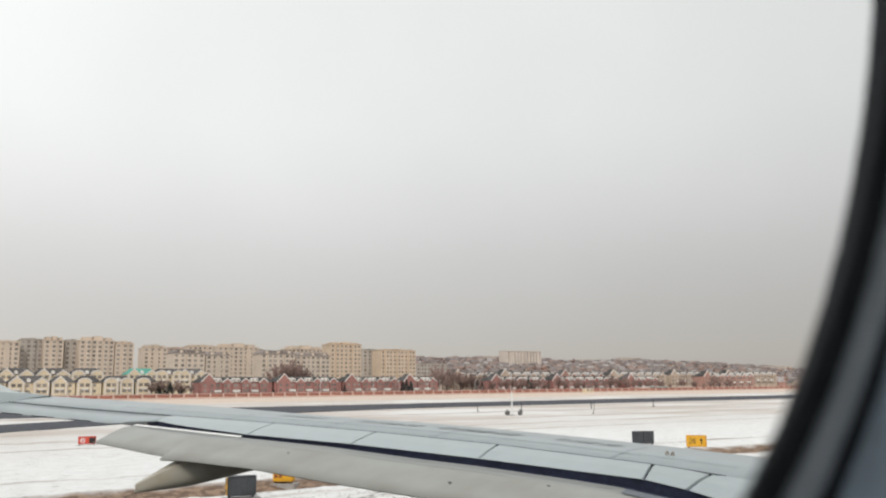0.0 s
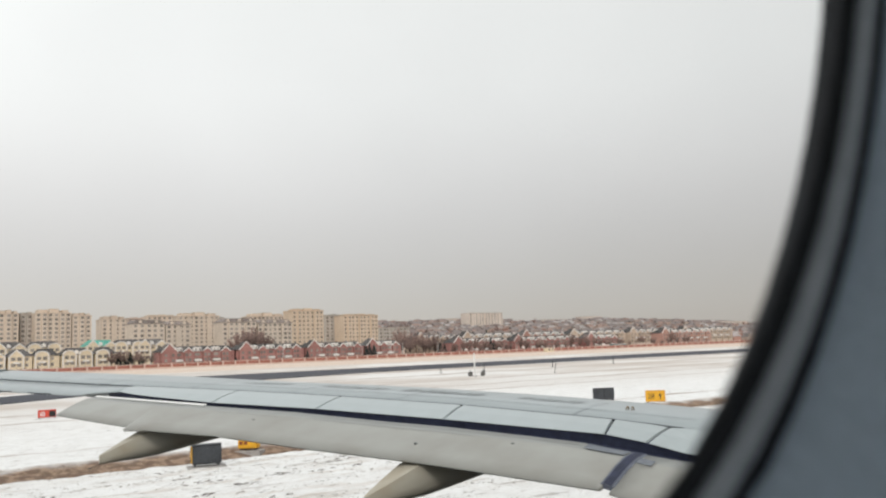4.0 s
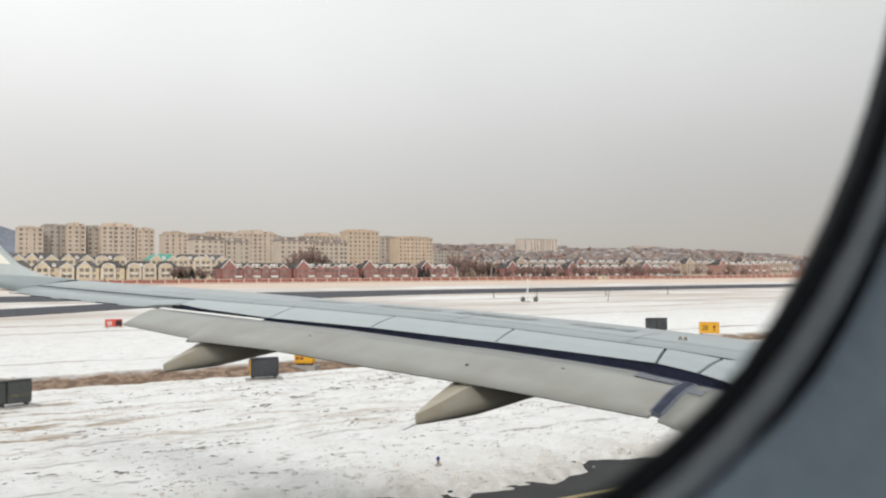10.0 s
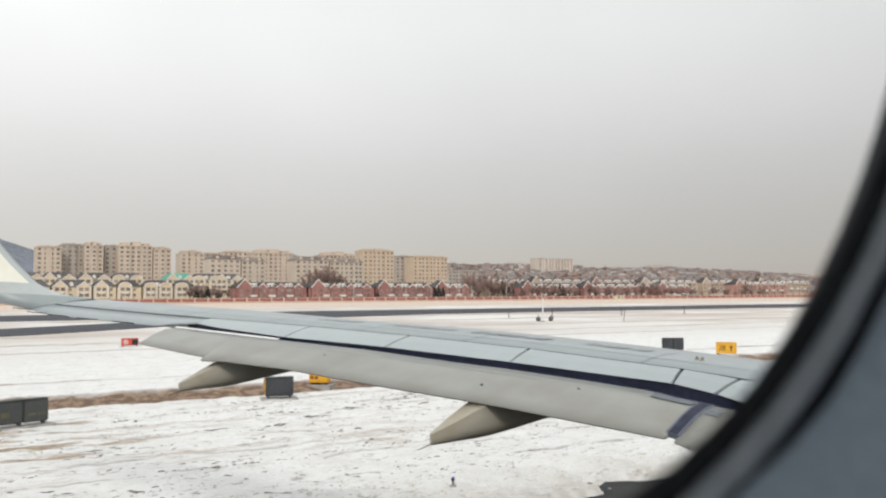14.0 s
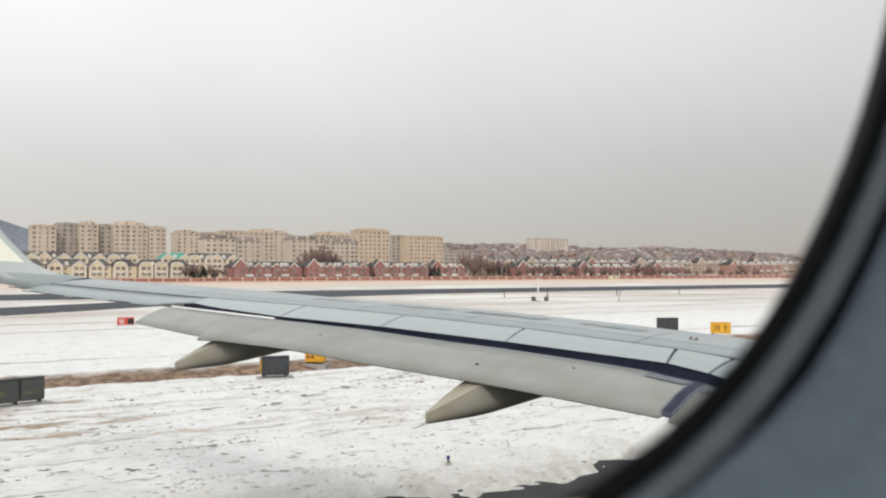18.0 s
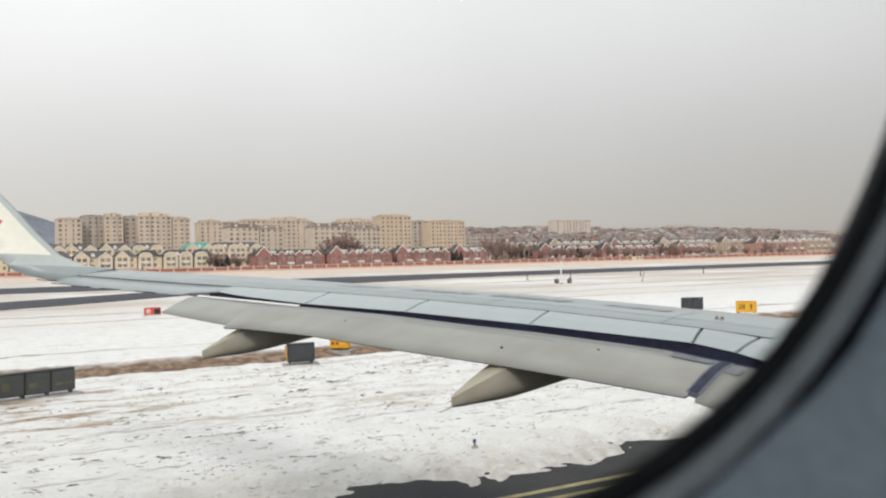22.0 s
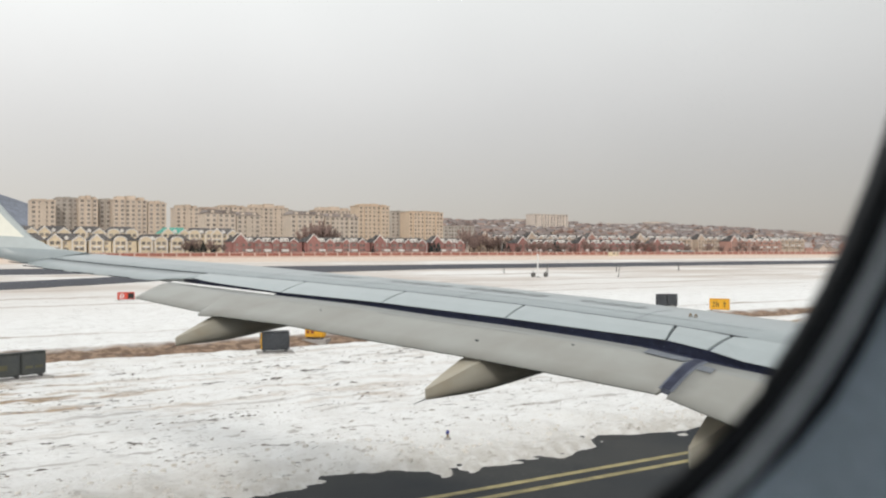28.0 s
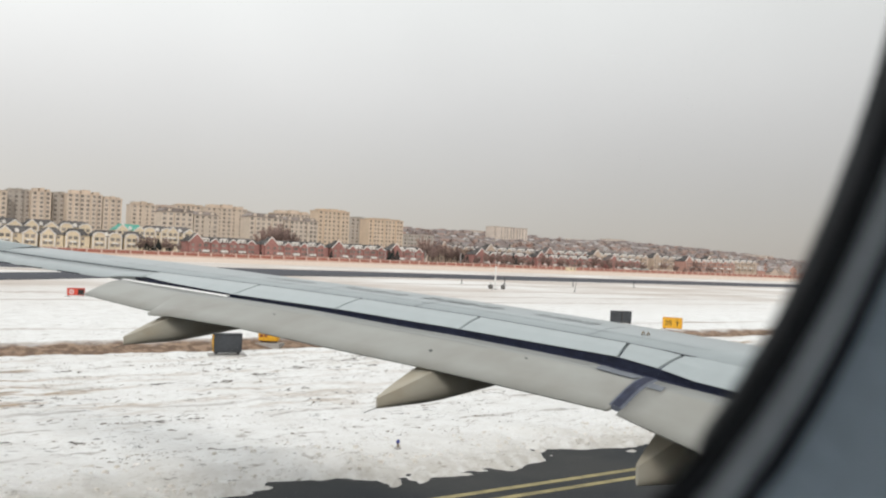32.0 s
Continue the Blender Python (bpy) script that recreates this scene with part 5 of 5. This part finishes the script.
def sign_box(x, y, turn, w, h, face, label, units=1, front=None, depth=0.26):
    """A boxed airfield sign: one case or several side by side on short legs over a pad."""
    s = thing("airfield_sign", label, "sign", Matrix.Translation((x, y, gz_at(x, y))) @ Matrix.Rotation(radians(turn), 4, "Z"), group="boxed signs beside the taxiway")
    uw, d = w / units, depth / 2
    for k in range(units):
        x0 = -w / 2 + k * uw
        case = part("case", box_mesh(x0 + 0.01, x0 + uw - 0.01, -d, d, 0.10, 0.10 + h, 0.025), face, s, "sign case")
        part("face_plate", box_mesh(x0 + 0.05, x0 + uw - 0.05, -d - 0.012, -d + 0.002, 0.15, 0.05 + h), front or face, case)
        part("lid", box_mesh(x0, x0 + uw, -d - 0.015, d + 0.015, 0.10 + h, 0.13 + h, 0.01), face, case)
    for k in range(units + 1):
        lx = -w / 2 + 0.12 + k * (w - 0.24) / units
        for yy in (-d * 0.6, d * 0.6):
            part("leg", box_mesh(lx - 0.03, lx + 0.03, yy - 0.02, yy + 0.02, -0.15, 0.11), M_SIGNL, s)
    part("pad", box_mesh(-w / 2 - 0.15, w / 2 + 0.15, -d - 0.17, d + 0.17, -0.25, 0.02), M_CONC, s, "low snowy concrete pad")
    return s


def lettering(body, size, m, parent, material, label):
    """Raised characters in the built-in font, laid flat in x and y of the pose m."""
    cu = bpy.data.curves.new("lettering", "FONT")
    cu.body, cu.size, cu.extrude, cu.align_x, cu.align_y = body, size, 0.003, "CENTER", "CENTER"
    tmp = bpy.data.objects.new("lettering", cu)
    scene.collection.objects.link(tmp)
    me = bpy.data.meshes.new_from_object(tmp.evaluated_get(bpy.context.evaluated_depsgraph_get()))
    bpy.data.objects.remove(tmp)
    me.materials.clear()
    me.materials.append(material)
    ob = new("lettering", me)
    ob.parent, ob.matrix_basis = parent, m
    return tagged(ob, label)


M_SIGNR = mat("red_sign_enamel", (0.62, 0.08, 0.05), 0.45, 0, 0.1, 3, 0.05, 15)
M_RUST = mat("rusty_marks", (0.24, 0.07, 0.03), 0.6)
M_OLIVE = mat("faded_black_sign_face", (0.052, 0.057, 0.060), 0.6, 0, 0.25, 2.5, 0.05, 14, col2=(0.075, 0.078, 0.070))
M_FADED = mat("faded_yellow_marks", (0.125, 0.118, 0.07), 0.7, 0, 0.2, 5, 0.05, 20)

# location sign: dark back, black end with a yellow letter in a yellow border
loc = sign_box(11.3, 30.6, -14, 1.05, 0.66, M_SIGNB, "dark grey boxed airfield sign with a black and yellow end", 1, None, 0.46)
EDGE = -0.525
part("end_plate", box_mesh(EDGE - 0.012, EDGE + 0.012, -0.21, 0.21, 0.14, 0.73), M_ORANGE, loc, "yellow border of the sign's end")
part("end_face", box_mesh(EDGE - 0.018, EDGE - 0.010, -0.175, 0.175, 0.175, 0.695), M_BLACK, loc, "black face of the sign's end")
lettering("A", 0.46, Matrix(((0, 0, -1, EDGE - 0.020), (-1, 0, 0, 0), (0, 1, 0, 0.435), (0, 0, 0, 1))), loc, M_ORANGE, "yellow letter")
# far sign seen from behind
sign_box(43.0, 41.3, -30, 1.45, 0.78, M_SIGNB, "dark boxed airfield sign on short legs in the snow", 2)
# long board
board = sign_box(1.35, 27.6, 20, 3.8, 0.66, M_OLIVE, "long faded dark airfield sign board on many short legs", 5)
rb = random.Random(12)
for k in range(5):
    bx0 = -1.9 + 0.76 * k
    for q in range(rb.choice((1, 2, 2))):
        u = bx0 + 0.12 + 0.3 * q
        part("mark", box_mesh(u, u + rb.uniform(0.12, 0.24), -0.150, -0.143, 0.30, 0.30 + rb.uniform(0.06, 0.30)), M_FADED, board, "faded yellow bar")
# direction sign
way = sign_box(42.3, 36.2, -60, 1.2, 0.66, M_ORANGE, "orange-yellow airfield direction sign with black lettering", 1, None, 0.36)
lettering("28", 0.44, pose(-0.22, -0.196, 0.43, 90), way, M_BLACK, "black lettering")
bm = bmesh.new()
prism(bm, [(0.30, 0.28), (0.36, 0.28), (0.36, 0.48), (0.44, 0.48), (0.33, 0.62), (0.22, 0.48), (0.30, 0.48)], -0.203, -0.194)
part("arrow", bm, M_BLACK, way, "black arrow")
# second yellow sign, its marks not legible
yel = sign_box(14.5, 34.3, -42, 0.85, 0.60, M_ORANGE, "yellow boxed airfield sign with dark red marks", 1, None, 0.40)
for k in (-0.27, -0.07, 0.24):
    for zz in ((0.26, 0.46) if k < 0.1 else (0.46,)):
        part("mark", box_mesh(k - 0.07, k + 0.07, -0.220, -0.213, zz, zz + 0.13), M_RUST, yel, "dark rust-coloured bar")
# red sign by the runway's branch
red = sign_box(13.3, 68.4, -10, 1.25, 0.52, M_SIGNR, "red airfield sign with a white ring", 1, None, 0.3)
bm = bmesh.new()
loft(bm, [[(-0.3 + r * math.cos(a), yy, 0.37 + r * math.sin(a)) for a in np.linspace(0, 2 * math.pi, 20, endpoint=False)] for r, yy in ((0.17, -0.160), (0.17, -0.168), (0.11, -0.168), (0.11, -0.160))], caps=False)
part("ring", bm, M_POSTW, red, "white ring")
part("bar", box_mesh(-0.38, -0.22, -0.168, -0.160, 0.34, 0.40), M_POSTW, red, "white bar")
part("black_panel", box_mesh(0.14, 0.56, -0.168, -0.158, 0.16, 0.56), M_BLACK, red, "black half of the face")


def marker_post(x, y, h, r, material, label, lean=0.0, box=False):
    p = thing("marker_post", label, "post", Matrix.Translation((x, y, gz_at(x, y) - 0.05)) @ Matrix.Rotation(radians(lean), 4, "Y"), group="marker posts in the snow")
    bm = bmesh.new()
    loft(bm, [[(k * math.cos(a), k * math.sin(a), z) for a in np.linspace(0, 2 * math.pi, 8, endpoint=False)] for k, z in ((r, 0), (r, h * 0.96), (r * 0.6, h))])
    part("pole", bm, material, p)
    part("foot", box_mesh(-2.5 * r, 2.5 * r, -2.5 * r, 2.5 * r, -0.05, 0.12, 0.01), M_SIGNL, p)
    if box:
        part("lamp_box", box_mesh(-0.26, 0.26, -0.22, 0.22, 0.1, 0.66, 0.03), M_LAMPBOX, p, "dark lamp housing")
    return p


marker_post(74.6, 96.2, 3.4, 0.10, M_POSTW, "tall white pole in the snow")
for x, y, h, r, lean in ((85.0, 119.0, 1.0, 0.07, 0), (92.0, 116.0, 1.5, 0.07, 0), (86.0, 92.0, 2.0, 0.04, 12), (108.0, 116.0, 1.4, 0.07, 0), (124.0, 116.0, 1.4, 0.07, 0)):
    marker_post(x, y, h, r, M_SIGNL, "short dark marker post in the snow", lean)
for x, y in ((74.4, 97.0), (76.2, 96.4)):
    marker_post(x, y, 0.9, 0.06, M_SIGNB, "dark lamp box on a short post", 0, True)


def edge_light(x, y):
    """A taxiway edge light: base, stem and a blue dome."""
    e = thing("taxiway_edge_light", "small taxiway edge light with a blue dome", "light", Matrix.Translation((x, y, gz_at(x, y))))
    turn = np.linspace(0, 2 * math.pi, 12, endpoint=False)
    for nm, prof_, mm, lb in (("base", ((0.07, -0.05), (0.07, 0.02), (0.04, 0.03)), M_CONC, ""), ("stem", ((0.022, 0.03), (0.02, 0.10), (0.032, 0.11)), M_BRASS, "dull yellow stem"),
                              ("dome", ((0.034, 0.11), (0.035, 0.14), (0.028, 0.165), (0.014, 0.178), (0.003, 0.18)), mat("blue_glass_dome", (0.03, 0.04, 0.20), 0.15), "blue glass dome")):
        bm = bmesh.new()
        loft(bm, [[(r * math.cos(a), r * math.sin(a), z) for a in turn] for r, z in prof_])
        part(nm, bm, mm, e, lb, True)


edge_light(8.75, 14.15)

# ---- trees ----
M_BARK = mat("grey_bark", (0.16, 0.12, 0.10), 0.95, 0, 0.2, 3, 0.2, 20)
M_TWIG = mat("bare_twigs", (0.36, 0.255, 0.225), 0.95, 0, 0.2, 0.8, 0, 6, var=0.2)
M_FIR = mat("dark_conifer", (0.045, 0.06, 0.058), 0.95, 0, 0.25, 1, 0, 8, var=0.25)


def limb(bm, p0, p1, r0, r1, sides=5):
    d = (p1 - p0).normalized()
    e = d.orthogonal().normalized()
    f = d.cross(e)
    loft(bm, [[p + (e * math.cos(a) + f * math.sin(a)) * r for a in np.linspace(0, 2 * math.pi, sides, endpoint=False)] for p, r in ((p0, r0), (p1, r1))])


def bare_tree(m, h, seed, label):
    rg = random.Random(seed)
    t = thing("bare_tree", label, "tree", m, group="bare trees in the town")
    bm = bmesh.new()
    limb(bm, Vector((0, 0, -0.5)), Vector((0, 0, h * 0.45)), h * 0.022, h * 0.014)
    tips = []
    for k in range(9):
        a = k * 2.4 + rg.uniform(-0.3, 0.3)
        z0 = h * rg.uniform(0.25, 0.45)
        e = Vector((math.cos(a) * h * rg.uniform(0.16, 0.30), math.sin(a) * h * rg.uniform(0.16, 0.30), h * rg.uniform(0.55, 0.9)))
        limb(bm, Vector((0, 0, z0)), e, h * 0.010, h * 0.004, 4)
        tips.append((Vector((0, 0, z0)), e))
    limb(bm, Vector((0, 0, h * 0.45)), Vector((0, 0, h * 0.95)), h * 0.014, h * 0.004)
    tips.append((Vector((0, 0, h * 0.45)), Vector((0, 0, h * 0.95))))
    part("trunk", bm, M_BARK, t)
    bm = bmesh.new()
    for s, e in tips:
        for j in range(85):
            p = s.lerp(e, rg.uniform(0.35, 1.0))
            d = Vector((rg.uniform(-1, 1), rg.uniform(-1, 1), rg.uniform(0.1, 1.0))).normalized()
            q = p + d * h * rg.uniform(0.05, 0.16)
            o = d.orthogonal().normalized() * h * 0.0065
            o2 = d.cross(o)
            v = [bm.verts.new(c) for c in (p + o, p - o * 0.5 + o2, p - o * 0.5 - o2, q)]
            for tri in ((0, 1, 3), (1, 2, 3), (2, 0, 3)):
                bm.faces.new([v[i] for i in tri])
    part("crown", bm, M_TWIG, t)
    return t


def fir(m, h, seed, label):
    rg = random.Random(seed)
    t = thing("conifer", label, "tree", m, group="dark conifers in the town")
    bm = bmesh.new()
    limb(bm, Vector((0, 0, -0.5)), Vector((0, 0, h * 0.9)), h * 0.02, h * 0.006)
    part("trunk", bm, M_BARK, t)
    bm = bmesh.new()
    for j in range(420):
        z = h * (0.08 + 0.92 * rg.random() ** 1.4)
        r = (h - z) * 0.34 * (0.5 + 0.6 * rg.random()) + 0.1
        a = rg.uniform(0, 6.283)
        c = Vector((math.cos(a) * r, math.sin(a) * r, z))
        s = h * 0.045
        v = [bm.verts.new(c + Vector((rg.uniform(-s, s), rg.uniform(-s, s), rg.uniform(-s, s)))) for _ in range(4)]
        for tri in ((0, 1, 2), (0, 2, 3), (0, 3, 1), (1, 3, 2)):
            bm.faces.new([v[i] for i in tri])
    part("crown", bm, M_FIR, t)
    return t


BARE = [bare_tree(Matrix.Translation((az_x(540, 505), 505, 0)), 19, 11, "large bare brown tree behind the terrace"), bare_tree(Matrix.Translation((az_x(820, 470), 470, 0)), 12, 12, "bare grey-brown tree among the houses"),
        bare_tree(Matrix.Translation((az_x(846, 474), 474, 0)), 10, 13, "bare grey-brown tree among the houses")]
FIRS = [fir(Matrix.Translation((az_x(748, 449), 449, 0)), 9.5, 21, "dark conifer in front of the terrace"), fir(Matrix.Translation((az_x(326, 452), 452, 0)), 7.5, 22, "dark conifer beside the fence")]


def plant(src, px, y, size=1.0, z=None):
    x = az_x(px, y)
    zz = float(hill(np.array(x), np.array(float(y)))) if z is None else z
    return copy_thing(src, Matrix.Translation((x, y, zz)) @ Matrix.Rotation(rnd.uniform(0, 6.28), 4, "Z") @ Matrix.Scale(size, 4))


for px, y, s in ((518, 508, 1.0), (529, 512, 1.15), (551, 503, 1.2), (562, 510, 1.1), (573, 507, 0.95), (508, 512, 0.8), (545, 516, 1.25)):
    plant(BARE[0], px, y, s)
for px in np.arange(800, 892, 5):
    plant(BARE[1 + int(px) % 2], px + rnd.uniform(-3, 3), rnd.uniform(452, 500), rnd.uniform(1.0, 1.7))
for px in (306, 314, 322, 332, 342, 352, 362, 374):
    plant(BARE[1 + int(px) % 2], px, rnd.uniform(448, 458), rnd.uniform(0.55, 0.9))
for px, y, s in ((318, 450, 0.8), (338, 451, 0.9), (356, 450, 0.75), (742, 450, 0.85), (756, 450, 0.9), (640, 450, 0.7), (517, 450, 0.6), (872, 452, 0.9), (880, 455, 0.8), (962, 452, 1.0), (968, 452, 0.9), (1060, 470, 0.8), (183, 450, 0.5), (96, 450, 0.5)):
    plant(FIRS[int(px) % 2], px, y, s)
for px, y, s in ((690, 470, 1.0), (697, 476, 1.1), (704, 474, 1.0), (780, 470, 1.1), (788, 476, 1.0), (795, 472, 1.2), (633, 472, 0.9), (637, 480, 1.0), (1128, 470, 1.0), (1136, 474, 1.1)):
    plant(BARE[1 + int(px) % 2], px, y, s)
for k in range(150):
    px = rnd.uniform(790, 1340)
    y = rnd.uniform(478, 950)
    plant(BARE[1 + k % 2] if k % 4 else FIRS[k % 2], px, y, rnd.uniform(0.7, 1.2))


# bare trees and bushes standing before the terraces
for k in range(46):
    px = 870 + k * 10 + rnd.uniform(-5, 5)
    plant(BARE[1 + k % 2], px, rnd.uniform(437, 452), rnd.uniform(0.45, 1.05), 0.0)


def street_lamp(px, y, h):
    s = thing("street_lamp", "pale slender street lamp behind the fence", "street lamp", Matrix.Translation((az_x(px, y), y, 0)), group="street lamps behind the fence")
    bm = bmesh.new()
    limb(bm, Vector((0, 0, 0)), Vector((0, 0, h)), 0.16, 0.09, 8)
    part("pole", bm, M_POSTW, s)
    bm = bmesh.new()
    limb(bm, Vector((0, 0, h - 0.1)), Vector((1.5, 0, h + 0.3)), 0.07, 0.05, 6)
    part("arm", bm, M_POSTW, s)
    part("lamp_head", box_mesh(1.3, 2.1, -0.15, 0.15, h + 0.22, h + 0.38, 0.04), M_SIGNL, s)


for px in (598, 690, 735, 785, 806, 868, 930):
    street_lamp(px, 441, 9)


def shed(px, y, w, d, h, wall, label):
    s = thing("shed", label, "hut", Matrix.Translation((az_x(px, y), y, 0.03)), group="low huts near the fence")
    part("wall", box_mesh(-w / 2, w / 2, -d / 2, d / 2, -0.3, h), wall, s)
    part("roof", box_mesh(-w / 2 - 0.3, w / 2 + 0.3, -d / 2 - 0.3, d / 2 + 0.3, h, h + 0.25, 0.05), M_WHITE, s, "flat pale roof")
    for sx in (-w / 4, w / 4):
        again("window", WIN_SMALL, s, Matrix.Translation((sx, -d / 2 - 0.02, 0.9)))


M_TEAL = mat("teal_sheet", (0.16, 0.26, 0.27), 0.6, 0, 0.1, 1, 0.05, 6)
shed(1065, 421, 6, 4, 2.6, M_YELLOW, "small yellow hut in front of the fence")
shed(1163, 436, 7, 5, 3.2, M_WHITE, "small white hut beside the fence")
shed(1190, 438, 12, 6, 3.4, M_TEAL, "low teal shed beside the fence")
shed(1232, 438, 14, 7, 3.2, M_BEIGE2, "long low cream shed beside the fence")


# ---- clods, tufts and stones that stand out of the snow ----
rg = random.Random(3)
M_CLOD = mat("earth_and_dry_tufts", (0.26, 0.21, 0.17), 0.95, 0, 0.3, 1.5, 0.2, 20, col2=(0.09, 0.08, 0.075))
cx, cy, cs = [], [], []
for k in range(1700):
    x0, y0 = rg.uniform(-4, 34), 14.5 + 21 * rg.random()
    for j in range(rg.choice((1, 1, 1, 3, 5)) if rg.random() < 0.92 else 16):
        cx.append(x0 + rg.gauss(0, 0.45))
        cy.append(y0 + rg.gauss(0, 0.09))
        cs.append(rg.uniform(0.010, 0.036) * (1.6 if rg.random() < 0.12 else 1))
cz = ground_z(np.array(cx), np.array(cy))
vs, fs = [], []
for x, y, z, s in zip(cx, cy, cz, cs):
    b = len(vs)
    a0 = rg.uniform(0, 6.28)
    for k in range(5):
        a = a0 + k * 1.2566
        r = s * rg.uniform(0.7, 1.5)
        vs.append((x + 2.1 * r * math.cos(a), y + r * math.sin(a), float(z) - 0.01))
    vs.append((x + rg.uniform(-s, s) * 0.6, y + rg.uniform(-s, s) * 0.4, float(z) + s * rg.uniform(0.15, 0.55)))
    fs += [(b + k, b + (k + 1) % 5, b + 5) for k in range(5)]
me = bpy.data.meshes.new("earth_clods")
me.from_pydata(vs, [], fs)
me.materials.append(M_CLOD)
tagged(new("earth_clods", me), "dark clods and dry grass tufts standing out of the snow", "clods", kind="stuff")

# snow lumps thrown up along the pavement's edge
M_LUMP = mat("lumpy_snow", (0.76, 0.745, 0.72), 0.9, 0, 0.12, 3, 0.3, 25, col2=(0.55, 0.51, 0.46))
vs, fs = [], []
for k in range(700):
    x = rg.uniform(-3, 32)
    y = 13.0 + abs(rg.gauss(0, 1.1)) + 0.25
    z = gz_at(x, y)
    if z < 0.03:
        continue
    s = rg.uniform(0.015, 0.06) * (1.5 if rg.random() < 0.06 else 1)
    b = len(vs)
    for zz, n_, q in ((-0.03, 6, 1.0), (s * 0.55, 6, 0.75)):
        for i in range(n_):
            a = i * math.pi / 3 + k
            vs.append((x + s * q * rg.uniform(0.6, 1.5) * math.cos(a), y + s * q * rg.uniform(0.6, 1.3) * math.sin(a), z + zz))
    vs.append((x, y, z + s * 0.8))
    for i in range(6):
        j = (i + 1) % 6
        fs.append((b + i, b + j, b + 6 + j, b + 6 + i))
        fs.append((b + 6 + i, b + 6 + j, b + 12))
me = bpy.data.meshes.new("snow_lumps")
me.from_pydata(vs, [], fs)
me.materials.append(M_LUMP)
tagged(new("snow_lumps", me), "dirty lumps of ploughed snow along the taxiway", "snow lumps", kind="stuff")

# low shrubs behind the fence
M_SHRUB = mat("grey_brown_shrubs", (0.22, 0.185, 0.165), 0.95, 0, 0.3, 0.6, 0, 5)
vs, fs = [], []
for k in range(7000):
    x = rg.uniform(20, 560)
    y = rg.uniform(436, 450)
    h = rg.uniform(0.5, 3.0) * (1.3 if math.sin(x * 0.09) > 0.2 else 0.7)
    b = len(vs)
    w = 0.16
    vs += [(x - w, y, 0), (x + w, y + 0.1, 0), (x, y - w, 0), (x + rg.gauss(0, 0.5), y + rg.gauss(0, 0.4), h)]
    fs += [(b, b + 1, b + 3), (b + 1, b + 2, b + 3), (b + 2, b, b + 3)]
me = bpy.data.meshes.new("shrubs")
me.from_pydata(vs, [], fs)
me.materials.append(M_SHRUB)
tagged(new("shrubs", me), "leafless grey-brown shrubs behind the fence", "shrubs", kind="stuff")


# bare dark earth showing through thin snow, in ragged lines that run aslant of the pavement
vs, fs = [], []
for k in range(110):
    u = rg.uniform(-0.6, 2.4)
    band = (0, 1, 2, 1, 2)[k % 5]
    if band == 0:
        xc, yc, big = 1.9 + 6.8 * u, 18.2 + 1.9 * u + rg.gauss(0, 0.35), rg.uniform(0.03, 0.11)
    elif band == 1:
        xc, yc, big = 1.7 + 15.6 * u * 0.7, 22.4 + 6.4 * u * 0.7 + rg.gauss(0, 0.7), rg.uniform(0.03, 0.10)
    else:
        xc, yc, big = rg.uniform(-3, 26), rg.uniform(15.5, 32), rg.uniform(0.02, 0.07)
    for j in range(rg.choice((2, 3, 5, 8))):
        x0, y0 = xc + rg.gauss(0, 0.28), yc + rg.gauss(0, 0.10)
        n_ = 11
        b = len(vs)
        for i in range(n_):
            a = i * 2 * math.pi / n_
            r = big * rg.uniform(0.25, 1.0) * (1.5 if rg.random() < 0.2 else 1)
            px_, py_ = x0 + 1.6 * r * math.cos(a) + 0.5 * r * math.sin(a), y0 + 0.9 * r * math.sin(a)
            vs.append((px_, py_, gz_at(px_, py_) + 0.003))
        vs.append((x0, y0, gz_at(x0, y0) + 0.012 + 0.12 * big))
        fs += [(b + i, b + (i + 1) % n_, b + n_) for i in range(n_)]
me = bpy.data.meshes.new("bare_earth")
me.from_pydata(vs, [], fs)
me.materials.append(mat("wet_dark_earth", (0.075, 0.068, 0.065), 0.9, 0, 0.3, 4, 0.3, 30, col2=(0.15, 0.125, 0.105)))
tagged(new("bare_earth_patches", me), "dark wet earth showing through thin snow", "earth", kind="stuff")
